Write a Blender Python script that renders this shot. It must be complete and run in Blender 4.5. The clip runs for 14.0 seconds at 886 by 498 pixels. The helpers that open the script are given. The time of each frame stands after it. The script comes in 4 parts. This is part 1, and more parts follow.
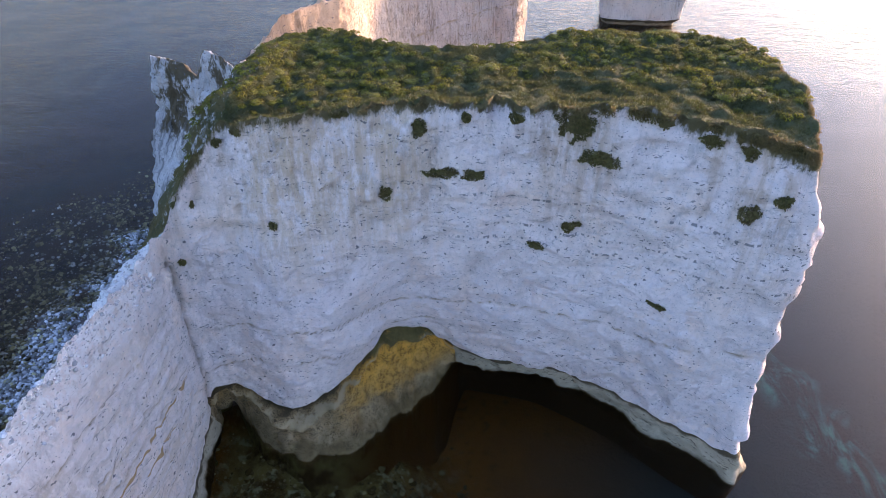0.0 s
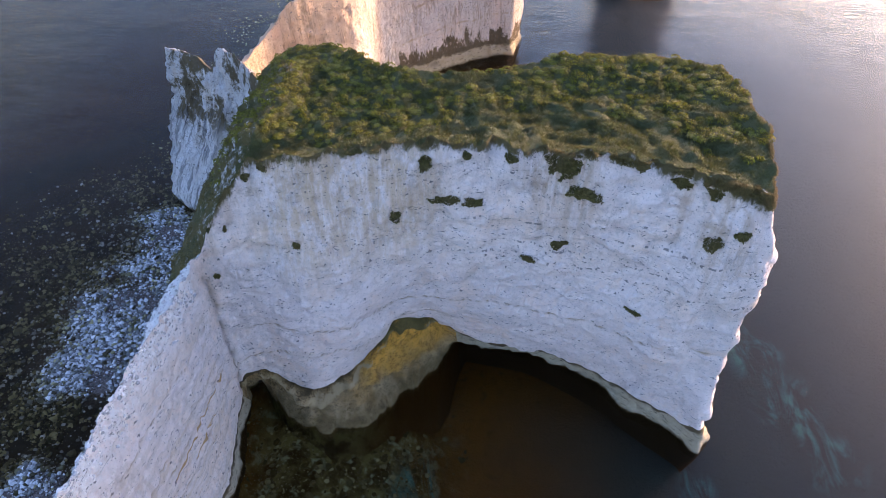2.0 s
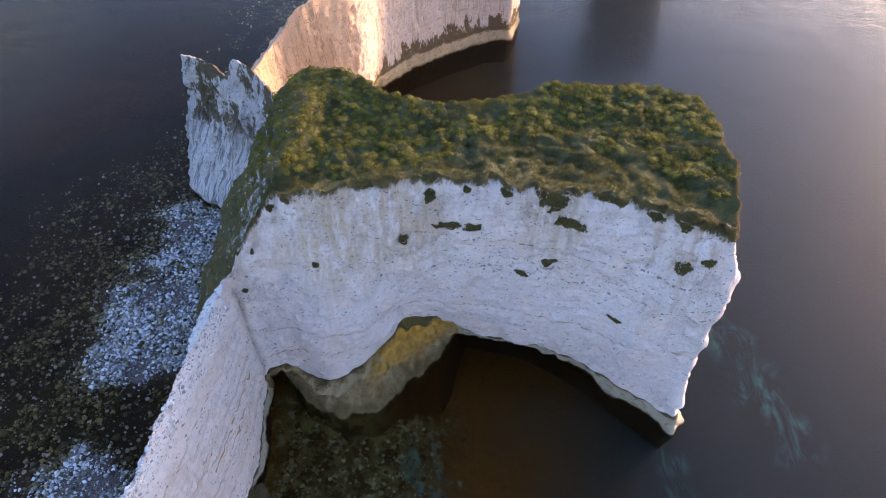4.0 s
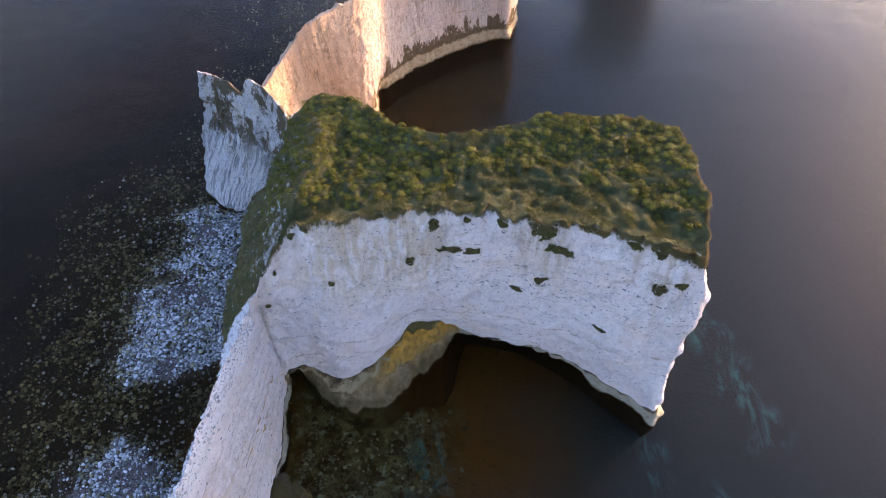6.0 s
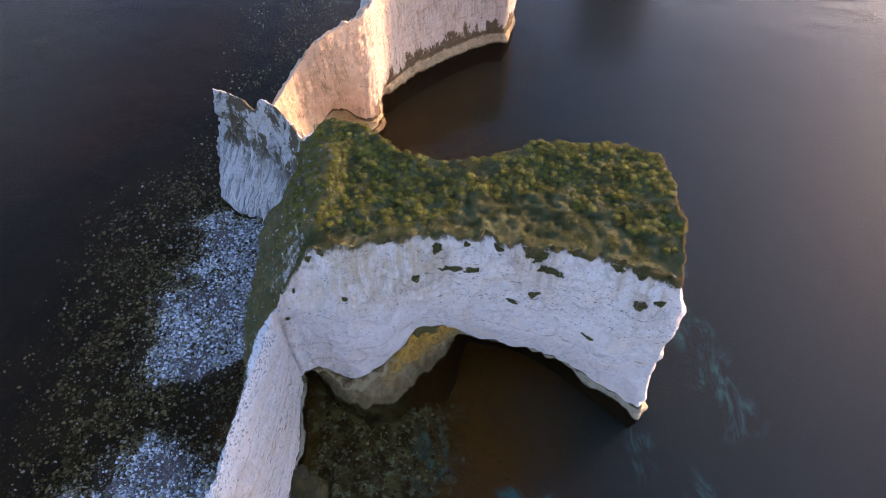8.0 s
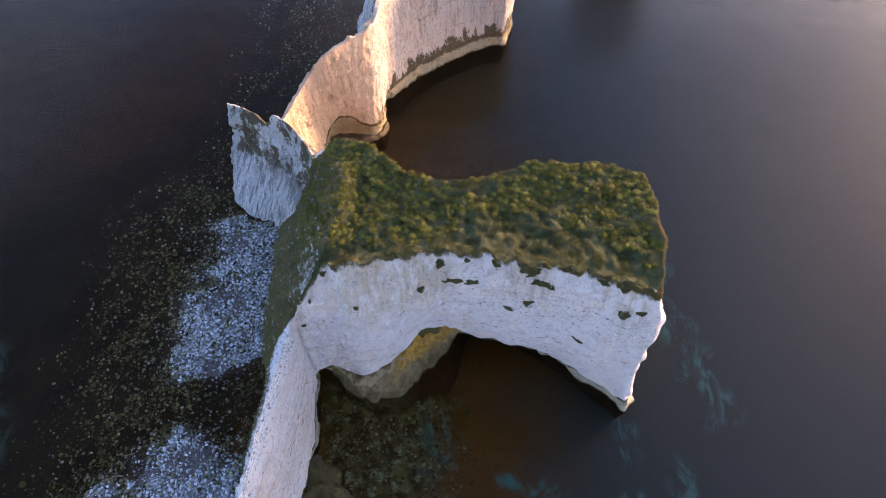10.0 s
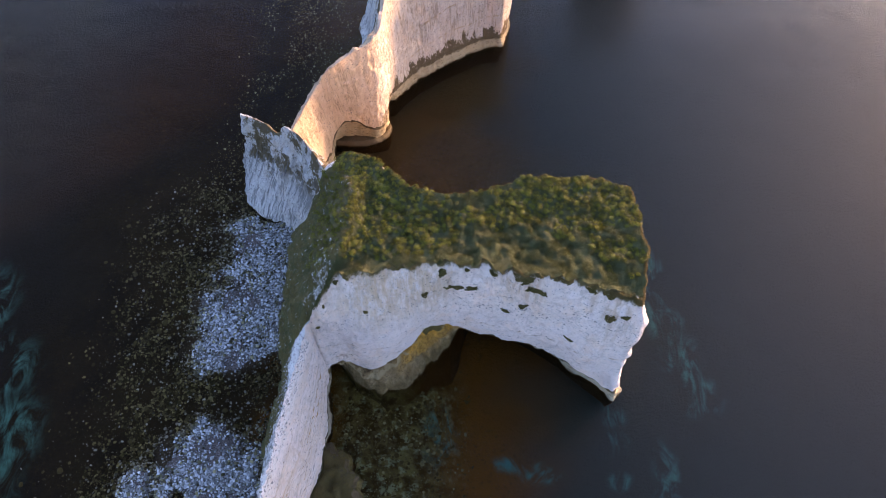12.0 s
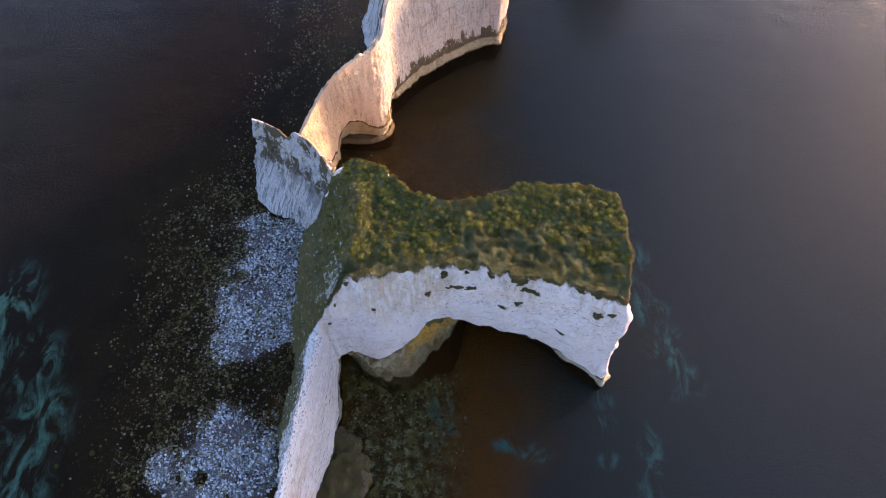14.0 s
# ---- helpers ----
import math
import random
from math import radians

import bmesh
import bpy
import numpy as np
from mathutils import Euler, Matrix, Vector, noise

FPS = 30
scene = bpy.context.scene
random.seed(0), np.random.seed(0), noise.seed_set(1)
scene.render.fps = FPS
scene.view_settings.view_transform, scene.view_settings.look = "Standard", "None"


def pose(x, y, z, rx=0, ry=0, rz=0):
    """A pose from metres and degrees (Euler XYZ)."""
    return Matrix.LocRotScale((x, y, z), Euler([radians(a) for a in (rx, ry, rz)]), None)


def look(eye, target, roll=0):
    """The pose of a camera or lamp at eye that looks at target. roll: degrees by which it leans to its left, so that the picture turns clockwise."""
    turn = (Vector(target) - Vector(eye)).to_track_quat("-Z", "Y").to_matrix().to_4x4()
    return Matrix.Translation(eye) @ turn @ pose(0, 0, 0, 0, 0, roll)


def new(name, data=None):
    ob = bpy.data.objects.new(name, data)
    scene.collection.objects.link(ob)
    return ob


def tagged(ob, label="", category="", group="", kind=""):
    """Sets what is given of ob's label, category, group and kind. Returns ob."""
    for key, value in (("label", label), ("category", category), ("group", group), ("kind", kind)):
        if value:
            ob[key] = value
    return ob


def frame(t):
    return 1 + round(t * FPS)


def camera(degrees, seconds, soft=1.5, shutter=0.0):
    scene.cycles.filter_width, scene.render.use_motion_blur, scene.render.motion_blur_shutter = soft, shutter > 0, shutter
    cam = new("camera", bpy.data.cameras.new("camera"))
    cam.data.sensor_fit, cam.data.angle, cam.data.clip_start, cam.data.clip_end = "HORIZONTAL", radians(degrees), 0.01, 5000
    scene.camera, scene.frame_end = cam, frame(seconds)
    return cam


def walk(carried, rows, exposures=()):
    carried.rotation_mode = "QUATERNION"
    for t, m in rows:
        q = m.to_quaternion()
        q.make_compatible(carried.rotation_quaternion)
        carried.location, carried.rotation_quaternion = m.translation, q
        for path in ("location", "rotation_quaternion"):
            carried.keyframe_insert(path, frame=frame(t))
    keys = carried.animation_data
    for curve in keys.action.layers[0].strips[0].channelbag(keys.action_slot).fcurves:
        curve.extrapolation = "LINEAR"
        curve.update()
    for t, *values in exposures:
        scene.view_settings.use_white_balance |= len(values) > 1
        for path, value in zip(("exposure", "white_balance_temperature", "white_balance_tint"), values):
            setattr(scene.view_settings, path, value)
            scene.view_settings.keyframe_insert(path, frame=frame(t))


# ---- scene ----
cam = camera(66.7, 14.0, soft=0.45)
PATH = [
    (0, (0.670, -0.362, 41.296), (-0.510, 31.668, 17.366), 0.55),
    (0.5, (0.591, -0.449, 43.331), (-0.535, 30.803, 18.389), 0.55),
    (1, (0.518, -0.532, 45.330), (-0.563, 29.964, 19.469), 0.54),
    (1.5, (0.448, -0.613, 47.297), (-0.592, 29.163, 20.608), 0.52),
    (2, (0.383, -0.691, 49.234), (-0.623, 28.407, 21.806), 0.48),
    (2.5, (0.321, -0.767, 51.144), (-0.655, 27.701, 23.061), 0.44),
    (3, (0.263, -0.840, 53.030), (-0.689, 27.045, 24.367), 0.38),
    (5.5, (0.015, -1.170, 62.178), (-0.870, 24.420, 31.447), 0.01),
    (6, (-0.029, -1.230, 63.967), (-0.907, 23.990, 32.932), -0.08),
    (6.5, (-0.070, -1.288, 65.747), (-0.944, 23.579, 34.428), -0.18),
    (7, (-0.111, -1.345, 67.520), (-0.980, 23.181, 35.933), -0.27),
    (7.5, (-0.150, -1.400, 69.288), (-1.016, 22.792, 37.445), -0.37),
    (8, (-0.189, -1.453, 71.052), (-1.051, 22.410, 38.961), -0.47),
    (10.5, (-0.383, -1.702, 79.857), (-1.218, 20.523, 46.609), -0.94),
    (11, (-0.424, -1.748, 81.623), (-1.250, 20.147, 48.158), -1.03),
    (11.5, (-0.466, -1.794, 83.393), (-1.282, 19.771, 49.714), -1.11),
    (12, (-0.510, -1.839, 85.167), (-1.314, 19.395, 51.277), -1.18),
    (12.5, (-0.556, -1.884, 86.945), (-1.345, 19.014, 52.847), -1.25),
    (13, (-0.604, -1.928, 88.729), (-1.377, 18.624, 54.421), -1.31),
    (13.5, (-0.654, -1.971, 90.519), (-1.408, 18.216, 55.995), -1.37),
    (14, (-0.708, -2.015, 92.314), (-1.439, 17.779, 57.563), -1.41),
]
walk(cam, [(t, look(eye, target, roll)) for t, eye, target, roll in PATH], exposures=((0, 2.76, 7000, 27), (3, 2.80, 7400, 28), (7, 2.76, 7650, 29), (14, 2.68, 7800, 29)))

# ---------------------------------------------------------------- light
SUN_AZ, SUN_EL = radians(50), radians(13)
world = bpy.data.worlds.new("sky")
scene.world = world
world.use_nodes = True
wn = world.node_tree.nodes
sky = wn.new("ShaderNodeTexSky")
sky.sky_type, sky.sun_disc = "NISHITA", False
sky.sun_elevation, sky.sun_rotation = SUN_EL, SUN_AZ
sky.altitude, sky.air_density, sky.dust_density, sky.ozone_density = 0, 1.0, 1.7, 3.9
wn["Background"].inputs["Strength"].default_value = 0.14
world.node_tree.links.new(sky.outputs[0], wn["Background"].inputs[0])

sun = new("sun", bpy.data.lights.new("sun", "SUN"))
sun.data.energy, sun.data.angle, sun.data.color = 2.0, radians(6.0), (1.0, 0.70, 0.42)
sun_way = Vector((math.sin(SUN_AZ) * math.cos(SUN_EL), math.cos(SUN_AZ) * math.cos(SUN_EL), math.sin(SUN_EL)))
sun.matrix_world = Matrix.Translation(sun_way * 300) @ sun_way.to_track_quat("Z", "Y").to_matrix().to_4x4()


# ---------------------------------------------------------------- numbers
def lattice(ix, iy, iz, seed):
    h = (ix * 374761393 + iy * 668265263 + iz * 2147483647 + seed * 974634777) & 0xFFFFFFFF
    h = ((h ^ (h >> 13)) * 1274126177) & 0xFFFFFFFF
    h = ((h ^ (h >> 16)) * 2246822519) & 0xFFFFFFFF
    return ((h ^ (h >> 15)) & 0xFFFF) / 32767.5 - 1.0


def soft_noise(p, seed=0):
    """Smooth noise, -1 to 1, at an array of points."""
    p = np.asarray(p, float)
    i = np.floor(p).astype(np.int64)
    f = p - i
    f = f * f * f * (f * (f * 6 - 15) + 10)
    total = np.zeros(len(p))
    for dx in (0, 1):
        for dy in (0, 1):
            for dz in (0, 1):
                w = np.abs(1 - dx - f[:, 0]) * np.abs(1 - dy - f[:, 1]) * np.abs(1 - dz - f[:, 2])
                total += w * lattice(i[:, 0] + dx, i[:, 1] + dy, i[:, 2] + dz, seed)
    return total


def fbm(p, size, octaves=4, seed=0, gain=0.5):
    p = np.asarray(p, float) / np.asarray(size, float)
    out, amp = np.zeros(len(p)), 1.0
    for k in range(octaves):
        out += amp * soft_noise(p + 17.3 * k, seed + k)
        p, amp = p * 2.03, amp * gain
    return out


def smooth(a, b, x):
    t = np.clip((x - a) / (b - a), 0, 1)
    return t * t * (3 - 2 * t)


# ---------------------------------------------------------------- materials
class Nodes:
    """A short way to write a node material."""

    def __init__(self, name, rough=0.8):
        self.mat = bpy.data.materials.new(name)
        self.mat.use_nodes = True
        self.tree = self.mat.node_tree
        self.bsdf = self.tree.nodes["Principled BSDF"]
        self.bsdf.inputs["Roughness"].default_value = rough
        self.bsdf.inputs["Specular IOR Level"].default_value = 0.25
        self.where = self.add("ShaderNodeTexCoord").outputs["Object"]

    def add(self, kind, **values):
        node = self.tree.nodes.new(kind)
        for key, value in values.items():
            setattr(node, key, value)
        return node

    def link(self, a, b):
        if isinstance(a, (int, float)):
            b.default_value = a
        elif isinstance(a, tuple):
            b.default_value = (*a, 1.0) if len(a) == 3 and len(b.default_value) == 4 else a
        else:
            self.tree.links.new(a, b)

    def scaled(self, scale, shift=(0, 0, 0), source=None):
        m = self.add("ShaderNodeMapping")
        m.inputs["Scale"].default_value, m.inputs["Location"].default_value = scale, shift
        self.link(source or self.where, m.inputs["Vector"])
        return m.outputs[0]

    def noise(self, scale, detail=4.0, rough=0.55, vector=None, warp=0.0):
        n = self.add("ShaderNodeTexNoise")
        n.inputs["Scale"].default_value, n.inputs["Detail"].default_value = scale, detail
        n.inputs["Roughness"].default_value, n.inputs["Distortion"].default_value = rough, warp
        self.link(vector or self.where, n.inputs["Vector"])
        return n.outputs["Fac"]

    def cells(self, scale, vector=None, feature="F1", out="Distance"):
        n = self.add("ShaderNodeTexVoronoi", feature=feature)
        n.inputs["Scale"].default_value = scale
        self.link(vector or self.where, n.inputs["Vector"])
        return n.outputs[out]

    def span(self, x, a, b, lo=0.0, hi=1.0):
        n = self.add("ShaderNodeMapRange", interpolation_type="SMOOTHSTEP")
        for key, v in zip(("From Min", "From Max", "To Min", "To Max"), (a, b, lo, hi)):
            n.inputs[key].default_value = v
        self.link(x, n.inputs["Value"])
        return n.outputs[0]

    def math(self, op, a, b=0.0, c=0.0):
        n = self.add("ShaderNodeMath", operation=op)
        for k, v in enumerate((a, b, c)):
            self.link(v, n.inputs[k])
        return n.outputs[0]

    def mix(self, fac, a, b, blend="MIX"):
        n = self.add("ShaderNodeMix", data_type="RGBA", blend_type=blend)
        self.link(fac, n.inputs[0])
        self.link(a, n.inputs[6])
        self.link(b, n.inputs[7])
        return n.outputs[2]

    def axis(self, k):
        n = self.add("ShaderNodeSeparateXYZ")
        self.link(self.where, n.inputs[0])
        return n.outputs[k]

    def value(self, name):
        n = self.add("ShaderNodeAttribute", attribute_name=name)
        return n.outputs["Fac"]

    def island(self):
        return self.add("ShaderNodeNewGeometry").outputs["Random Per Island"]

    def bump(self, height, strength, distance):
        n = self.add("ShaderNodeBump")
        n.inputs["Strength"].default_value, n.inputs["Distance"].default_value = strength, distance
        self.link(height, n.inputs["Height"])
        self.link(n.outputs[0], self.bsdf.inputs["Normal"])

    def done(self, colour):
        self.link(colour, self.bsdf.inputs["Base Color"])
        return self.mat


def chalk_material(name, warmth=0.5, weathered=0.5, turf=True, lichen=0.0, light=(0.92, 0.805, 0.775), dull=(0.87, 0.74, 0.69), cracked=0.0, band=None, fluted=0.0):
    def tone(*c):
        return tuple(a * b / w for a, b, w in zip(c, light, (0.93, 0.865, 0.865)))

    m = Nodes(name, 0.92)
    broad = m.noise(0.13, 4, 0.6)
    grain = m.noise(2.6, 7, 0.75)
    col = m.mix(m.span(broad, 0.35, 0.7), light, dull)
    col = m.mix(m.span(grain, 0.46, 0.72, 0, 0.4), col, tone(0.58, 0.565, 0.57))
    col = m.mix(m.span(m.noise(5.0, 5, 0.7, m.scaled((1, 1, 1.3), (2, 2, 6))), 0.565, 0.66, 0, 0.45), col, tone(0.42, 0.41, 0.43))
    col = m.mix(m.span(m.noise(3.6, 5, 0.7, m.scaled((1, 1, 1.3), (6, 2, 1))), 0.56, 0.66, 0, 0.6), col, tone(0.95, 0.92, 0.92))
    # cool and creamy mottling
    col = m.mix(m.span(m.noise(0.42, 6, 0.68, m.scaled((1, 1, 0.7), (8, 4, 2))), 0.50, 0.64, 0, 0.5), col, tone(0.97, 0.80, 0.70))
    col = m.mix(m.span(m.noise(0.8, 6, 0.7, m.scaled((1, 1, 1.4), (1, 9, 5))), 0.54, 0.66, 0, 0.45), col, tone(0.76, 0.75, 0.80))
    # fractures round small blocks, and pits with their shade painted dark
    bent_at = m.add("ShaderNodeVectorMath", operation="ADD")
    wander = m.add("ShaderNodeTexNoise")
    wander.inputs["Scale"].default_value, wander.inputs["Detail"].default_value = 1.3, 4
    m.link(m.where, wander.inputs["Vector"])
    m.link(m.scaled((1.1, 1.1, 1.5)), bent_at.inputs[0])
    m.link(wander.outputs["Color"], bent_at.inputs[1])
    seams = m.span(m.cells(1.0, bent_at.outputs[0], "DISTANCE_TO_EDGE"), 0.0, 0.045, 1.0, 0.0)
    seams = m.math("MULTIPLY", seams, m.span(m.noise(0.8, 4, 0.6, m.scaled((1, 1, 1), (5, 2, 9))), 0.47, 0.62))
    pits = m.span(m.noise(4.2, 4, 0.7, m.scaled((1, 1, 1.5))), 0.60, 0.68)
    pits = m.math("MULTIPLY", pits, m.span(m.noise(0.45, 3, 0.6, m.scaled((1, 1, 1), (7, 7, 1))), 0.40, 0.62, 0.25, 1.0))
    worn = m.span(m.value("down"), 20.0, 7.0, 0.35, 1.0)
    if turf:
        # the wing's face is smoother
        on_wing = m.math("MULTIPLY", m.span(m.axis(1), 30.0, 27.5), m.span(m.axis(0), -15.0, -16.2))
        worn = m.math("MULTIPLY", worn, m.math("SUBTRACT", 1.0, m.math("MULTIPLY", on_wing, 0.7)))
    seams, pits = m.math("MULTIPLY", seams, worn), m.math("MULTIPLY", pits, worn)
    col = m.mix(m.math("MULTIPLY", seams, 0.28), col, tone(0.27, 0.265, 0.28))
    col = m.mix(m.math("MULTIPLY", pits, 0.8), col, tone(0.24, 0.245, 0.27))
    col = m.mix(m.span(m.noise(0.7, 8, 0.8, m.scaled((1, 1, 0.4), (3, 1, 8))), 0.52, 0.70, 0, 0.45), col, tone(0.56, 0.52, 0.49))
    # fine bedding
    beds = m.noise(1.0, 4, 0.65, m.scaled((0.22, 0.22, 4.2), (0, 0, 2)))
    col = m.mix(m.span(beds, 0.52, 0.66, 0, 0.12), col, tone(0.52, 0.48, 0.46))
    # rusty run-off, strongest below the turf
    streak = m.noise(1.0, 5, 0.65, m.scaled((1.5, 1.5, 0.10)))
    patch = m.noise(0.16, 3, 0.5, m.scaled((1, 1, 0.55), (4.2, 0, 1.3)))
    high = m.span(m.value("down"), 1.0, 12.0, 1.0, 0.12)
    stain = m.math("MULTIPLY", m.math("MULTIPLY", m.span(streak, 0.40, 0.66), m.span(patch, 0.42, 0.60)), high)
    col = m.mix(m.math("MULTIPLY", stain, 0.75 * warmth + 0.3), col, (0.50, 0.33, 0.19))
    if turf:
        run = m.math("MULTIPLY", m.span(m.axis(0), -14.5, -11.0), m.span(m.axis(0), 1.5, -3.5))
        run = m.math("MULTIPLY", run, m.math("MULTIPLY", m.span(m.noise(1.1, 5, 0.7, m.scaled((1.7, 1.7, 0.13), (2, 2, 0))), 0.36, 0.62), m.span(m.value("down"), 13, 4)))
        col = m.mix(m.math("MULTIPLY", run, 0.85), col, (0.66, 0.49, 0.34))
    # grey weathered blotches
    grey = m.math("MULTIPLY", m.span(m.noise(0.9, 6, 0.75, m.scaled((1, 1, 0.6), (9, 3, 2))), 0.53, 0.66),
                  m.span(m.value("down"), 0.0, 16.0, 0.9, 0.1))
    col = m.mix(m.math("MULTIPLY", grey, weathered), col, tone(0.42, 0.40, 0.365))
    if lichen:
        spread = m.math("MULTIPLY", m.span(m.noise(0.30, 7, 0.74, m.scaled((1, 1, 0.7), (2, 5, 1))), 0.455, 0.535), m.span(m.value("down"), 7.0, 11.0, 1.0, 0.0))
        col = m.mix(m.math("MULTIPLY", spread, lichen), col, m.mix(m.noise(3, 4), (0.052, 0.036, 0.014), (0.13, 0.09, 0.036)))
    grooves = []
    plane = m.add("ShaderNodeCombineXYZ")
    m.link(m.value("along"), plane.inputs[0])
    m.link(m.math("MULTIPLY", m.axis(2), 0.07), plane.inputs[1])
    if band:
        # orange of the low sun on the fin, painted into the chalk
        col = m.mix(m.math("MULTIPLY", m.span(m.axis(0), band + 0.5, band - 1.0), 0.7), col, m.mix(m.noise(0.5, 5, 0.7, m.scaled((1, 1, 0.3))), (0.70, 0.49, 0.33), (0.64, 0.39, 0.21)))
    if cracked:
        # thin upright cracks, rusty at their edges
        for size, shift in ((0.55, 0), (1.2, 7)):
            line = m.math("ABSOLUTE", m.math("SUBTRACT", m.noise(size * 1.3, 4, 0.6, plane.outputs[0], 0.25), 0.5))
            where = m.span(m.noise(0.3, 3, 0.6, m.scaled((1, 1, 0.5), (shift, 1, 4))), 0.42, 0.6)
            col = m.mix(m.math("MULTIPLY", m.math("MULTIPLY", m.span(line, 0.0, 0.045, 1.0, 0.0), where), 0.22 * cracked), col, (0.45, 0.28, 0.15))
            groove = m.math("MULTIPLY", m.span(line, 0.004, 0.014, 1.0, 0.0), where)
            col = m.mix(m.math("MULTIPLY", groove, 0.4 * cracked), col, (0.16, 0.11, 0.08))
            grooves.append(groove)
    if fluted:
        # run-off grooves down the lower face
        line = m.span(m.noise(2.6, 3, 0.6, plane.outputs[0], 0.12), 0.50, 0.60)
        groove = m.math("MULTIPLY", line, m.span(m.value("down"), 3.5, 8.0))
        col = m.mix(m.math("MULTIPLY", groove, 0.75 * fluted), col, (0.20, 0.20, 0.21))
        grooves.append(groove)
    if turf:
        # streaks along the beds of the wing
        line = m.noise(1.0, 4, 0.6, m.scaled((0.6, 0.10, 1.5), (0, 0, 4)), 0.4)
        col = m.mix(m.math("MULTIPLY", m.math("MULTIPLY", m.span(line, 0.52, 0.62), on_wing), 0.3), col, (0.60, 0.50, 0.42))
        worn_top = m.math("MULTIPLY", m.math("MULTIPLY", m.span(m.value("down"), 4.0, 0.6), on_wing), m.span(m.noise(2.0, 6, 0.75), 0.40, 0.56))
        col = m.mix(m.math("MULTIPLY", worn_top, 0.8), col, (0.93, 0.90, 0.90))
        line = m.noise(1.0, 4, 0.65, m.scaled((1.2, 0.16, 3.4), (3, 0, 2)), 0.3)
        dash = m.math("MULTIPLY", m.math("MULTIPLY", m.span(line, 0.61, 0.65), on_wing), m.span(m.noise(0.4, 3), 0.42, 0.55))
        col = m.mix(m.math("MULTIPLY", dash, 0.5), col, (0.17, 0.15, 0.13))
        rust = m.math("MULTIPLY", m.math("MULTIPLY", m.span(m.noise(1.0, 3, 0.6, m.scaled((0.8, 0.07, 1.6), (8, 1, 3)), 0.3), 0.61, 0.67), on_wing), m.span(m.axis(2), 13.5, 10.0))
        col = m.mix(m.math("MULTIPLY", rust, 0.85), col, (0.50, 0.27, 0.08))
        ochre = m.math("MULTIPLY", m.math("MULTIPLY", m.span(m.noise(1.0, 4, 0.6, m.scaled((0.5, 0.05, 0.9), (2, 6, 5)), 0.4), 0.50, 0.66), on_wing), m.span(m.axis(2), 17.5, 12.0))
        col = m.mix(m.math("MULTIPLY", ochre, 0.45), col, (0.66, 0.50, 0.34))
    if band:
        # ragged brown weed above the washed foot
        rag = m.math("SUBTRACT", m.axis(2), m.math("MULTIPLY", m.span(m.noise(0.6, 6, 0.72, m.scaled((1, 1, 0.35))), 0.34, 0.72), 3.8))
        weed = m.math("MULTIPLY", m.span(rag, 1.5, 2.6, 1.0, 0.0), m.span(m.noise(1.3, 4, 0.65), 0.22, 0.42))
        weed = m.math("MULTIPLY", weed, m.span(m.axis(0), band - 1.0, band + 0.6))
        col = m.mix(m.math("MULTIPLY", weed, 0.9), col, m.mix(m.noise(2.2, 5, 0.7), (0.040, 0.024, 0.005), (0.12, 0.073, 0.018)))
    # flints: short dark dashes lying along the beds
    bent = m.math("ADD", m.axis(2), m.math("MULTIPLY", m.noise(0.06, 2, 0.5), 3.0))
    bed = m.add("ShaderNodeTexNoise", noise_dimensions="1D")
    bed.inputs["Scale"].default_value, bed.inputs["Detail"].default_value = 0.75, 2
    m.link(bent, bed.inputs["W"])
    dashes = m.noise(1.0, 3, 0.7, m.scaled((2.2, 2.2, 7.5)), 0.6)
    flint = m.math("MULTIPLY", m.span(dashes, 0.605, 0.65), m.span(bed.outputs["Fac"], 0.48, 0.60))
    specks = m.span(m.noise(3.1, 2, 0.5, m.scaled((1, 1, 1.4), (1, 7, 3))), 0.675, 0.705)
    row_at = m.math("ADD", m.axis(2), m.math("MULTIPLY", m.noise(0.25, 3, 0.6), 0.7))
    for row in (18.6, 17.6, 20.7):
        near = m.math("ABSOLUTE", m.math("SUBTRACT", row_at, row))
        flint = m.math("MAXIMUM", flint, m.math("MULTIPLY", m.math("MULTIPLY", m.span(near, 0.05, 0.10, 0.85, 0.0), m.span(m.axis(0), -3.0, 2.0)), m.span(m.noise(4.2, 2, 0.6, m.scaled((1, 1, 0.3))), 0.51, 0.56)))
    flint = m.math("MAXIMUM", flint, specks)
    col = m.mix(m.math("MULTIPLY", flint, 0.85), col, (0.13, 0.125, 0.13))
    # thin rusty joints
    joint = m.math("MULTIPLY", m.value("joint"), m.span(m.noise(0.8, 3, 0.6), 0.28, 0.46))
    col = m.mix(m.math("MULTIPLY", joint, 0.8), col, (0.36, 0.235, 0.12))
    # soil and roots hanging over the rim
    if turf:
        rag = m.math("ADD", m.value("down"), m.math("MULTIPLY", m.noise(0.9, 7, 0.75, m.scaled((1, 1, 0.35))), -3.0))
        rag = m.math("SUBTRACT", rag, m.span(m.axis(0), 10.5, 17.0, 0.0, 0.5))
        fringe = m.span(rag, -1.35, -0.8, 1.0, 0.0)
        soil = m.mix(m.noise(2.5, 4), (0.15, 0.115, 0.048), (0.08, 0.068, 0.028))
        col = m.mix(m.math("MULTIPLY", fringe, m.value("turf")), col, soil)
    h = m.math("ADD", m.math("MULTIPLY", m.noise(1.9, 8, 0.76), 1.0), m.math("MULTIPLY", m.math("ADD", seams, pits), -0.22))
    h = m.math("ADD", h, m.math("MULTIPLY", m.noise(1.0, 4, 0.6, m.scaled((2.6, 2.6, 0.5))), 0.4))
    h = m.math("ADD", h, m.math("MULTIPLY", beds, 0.2))
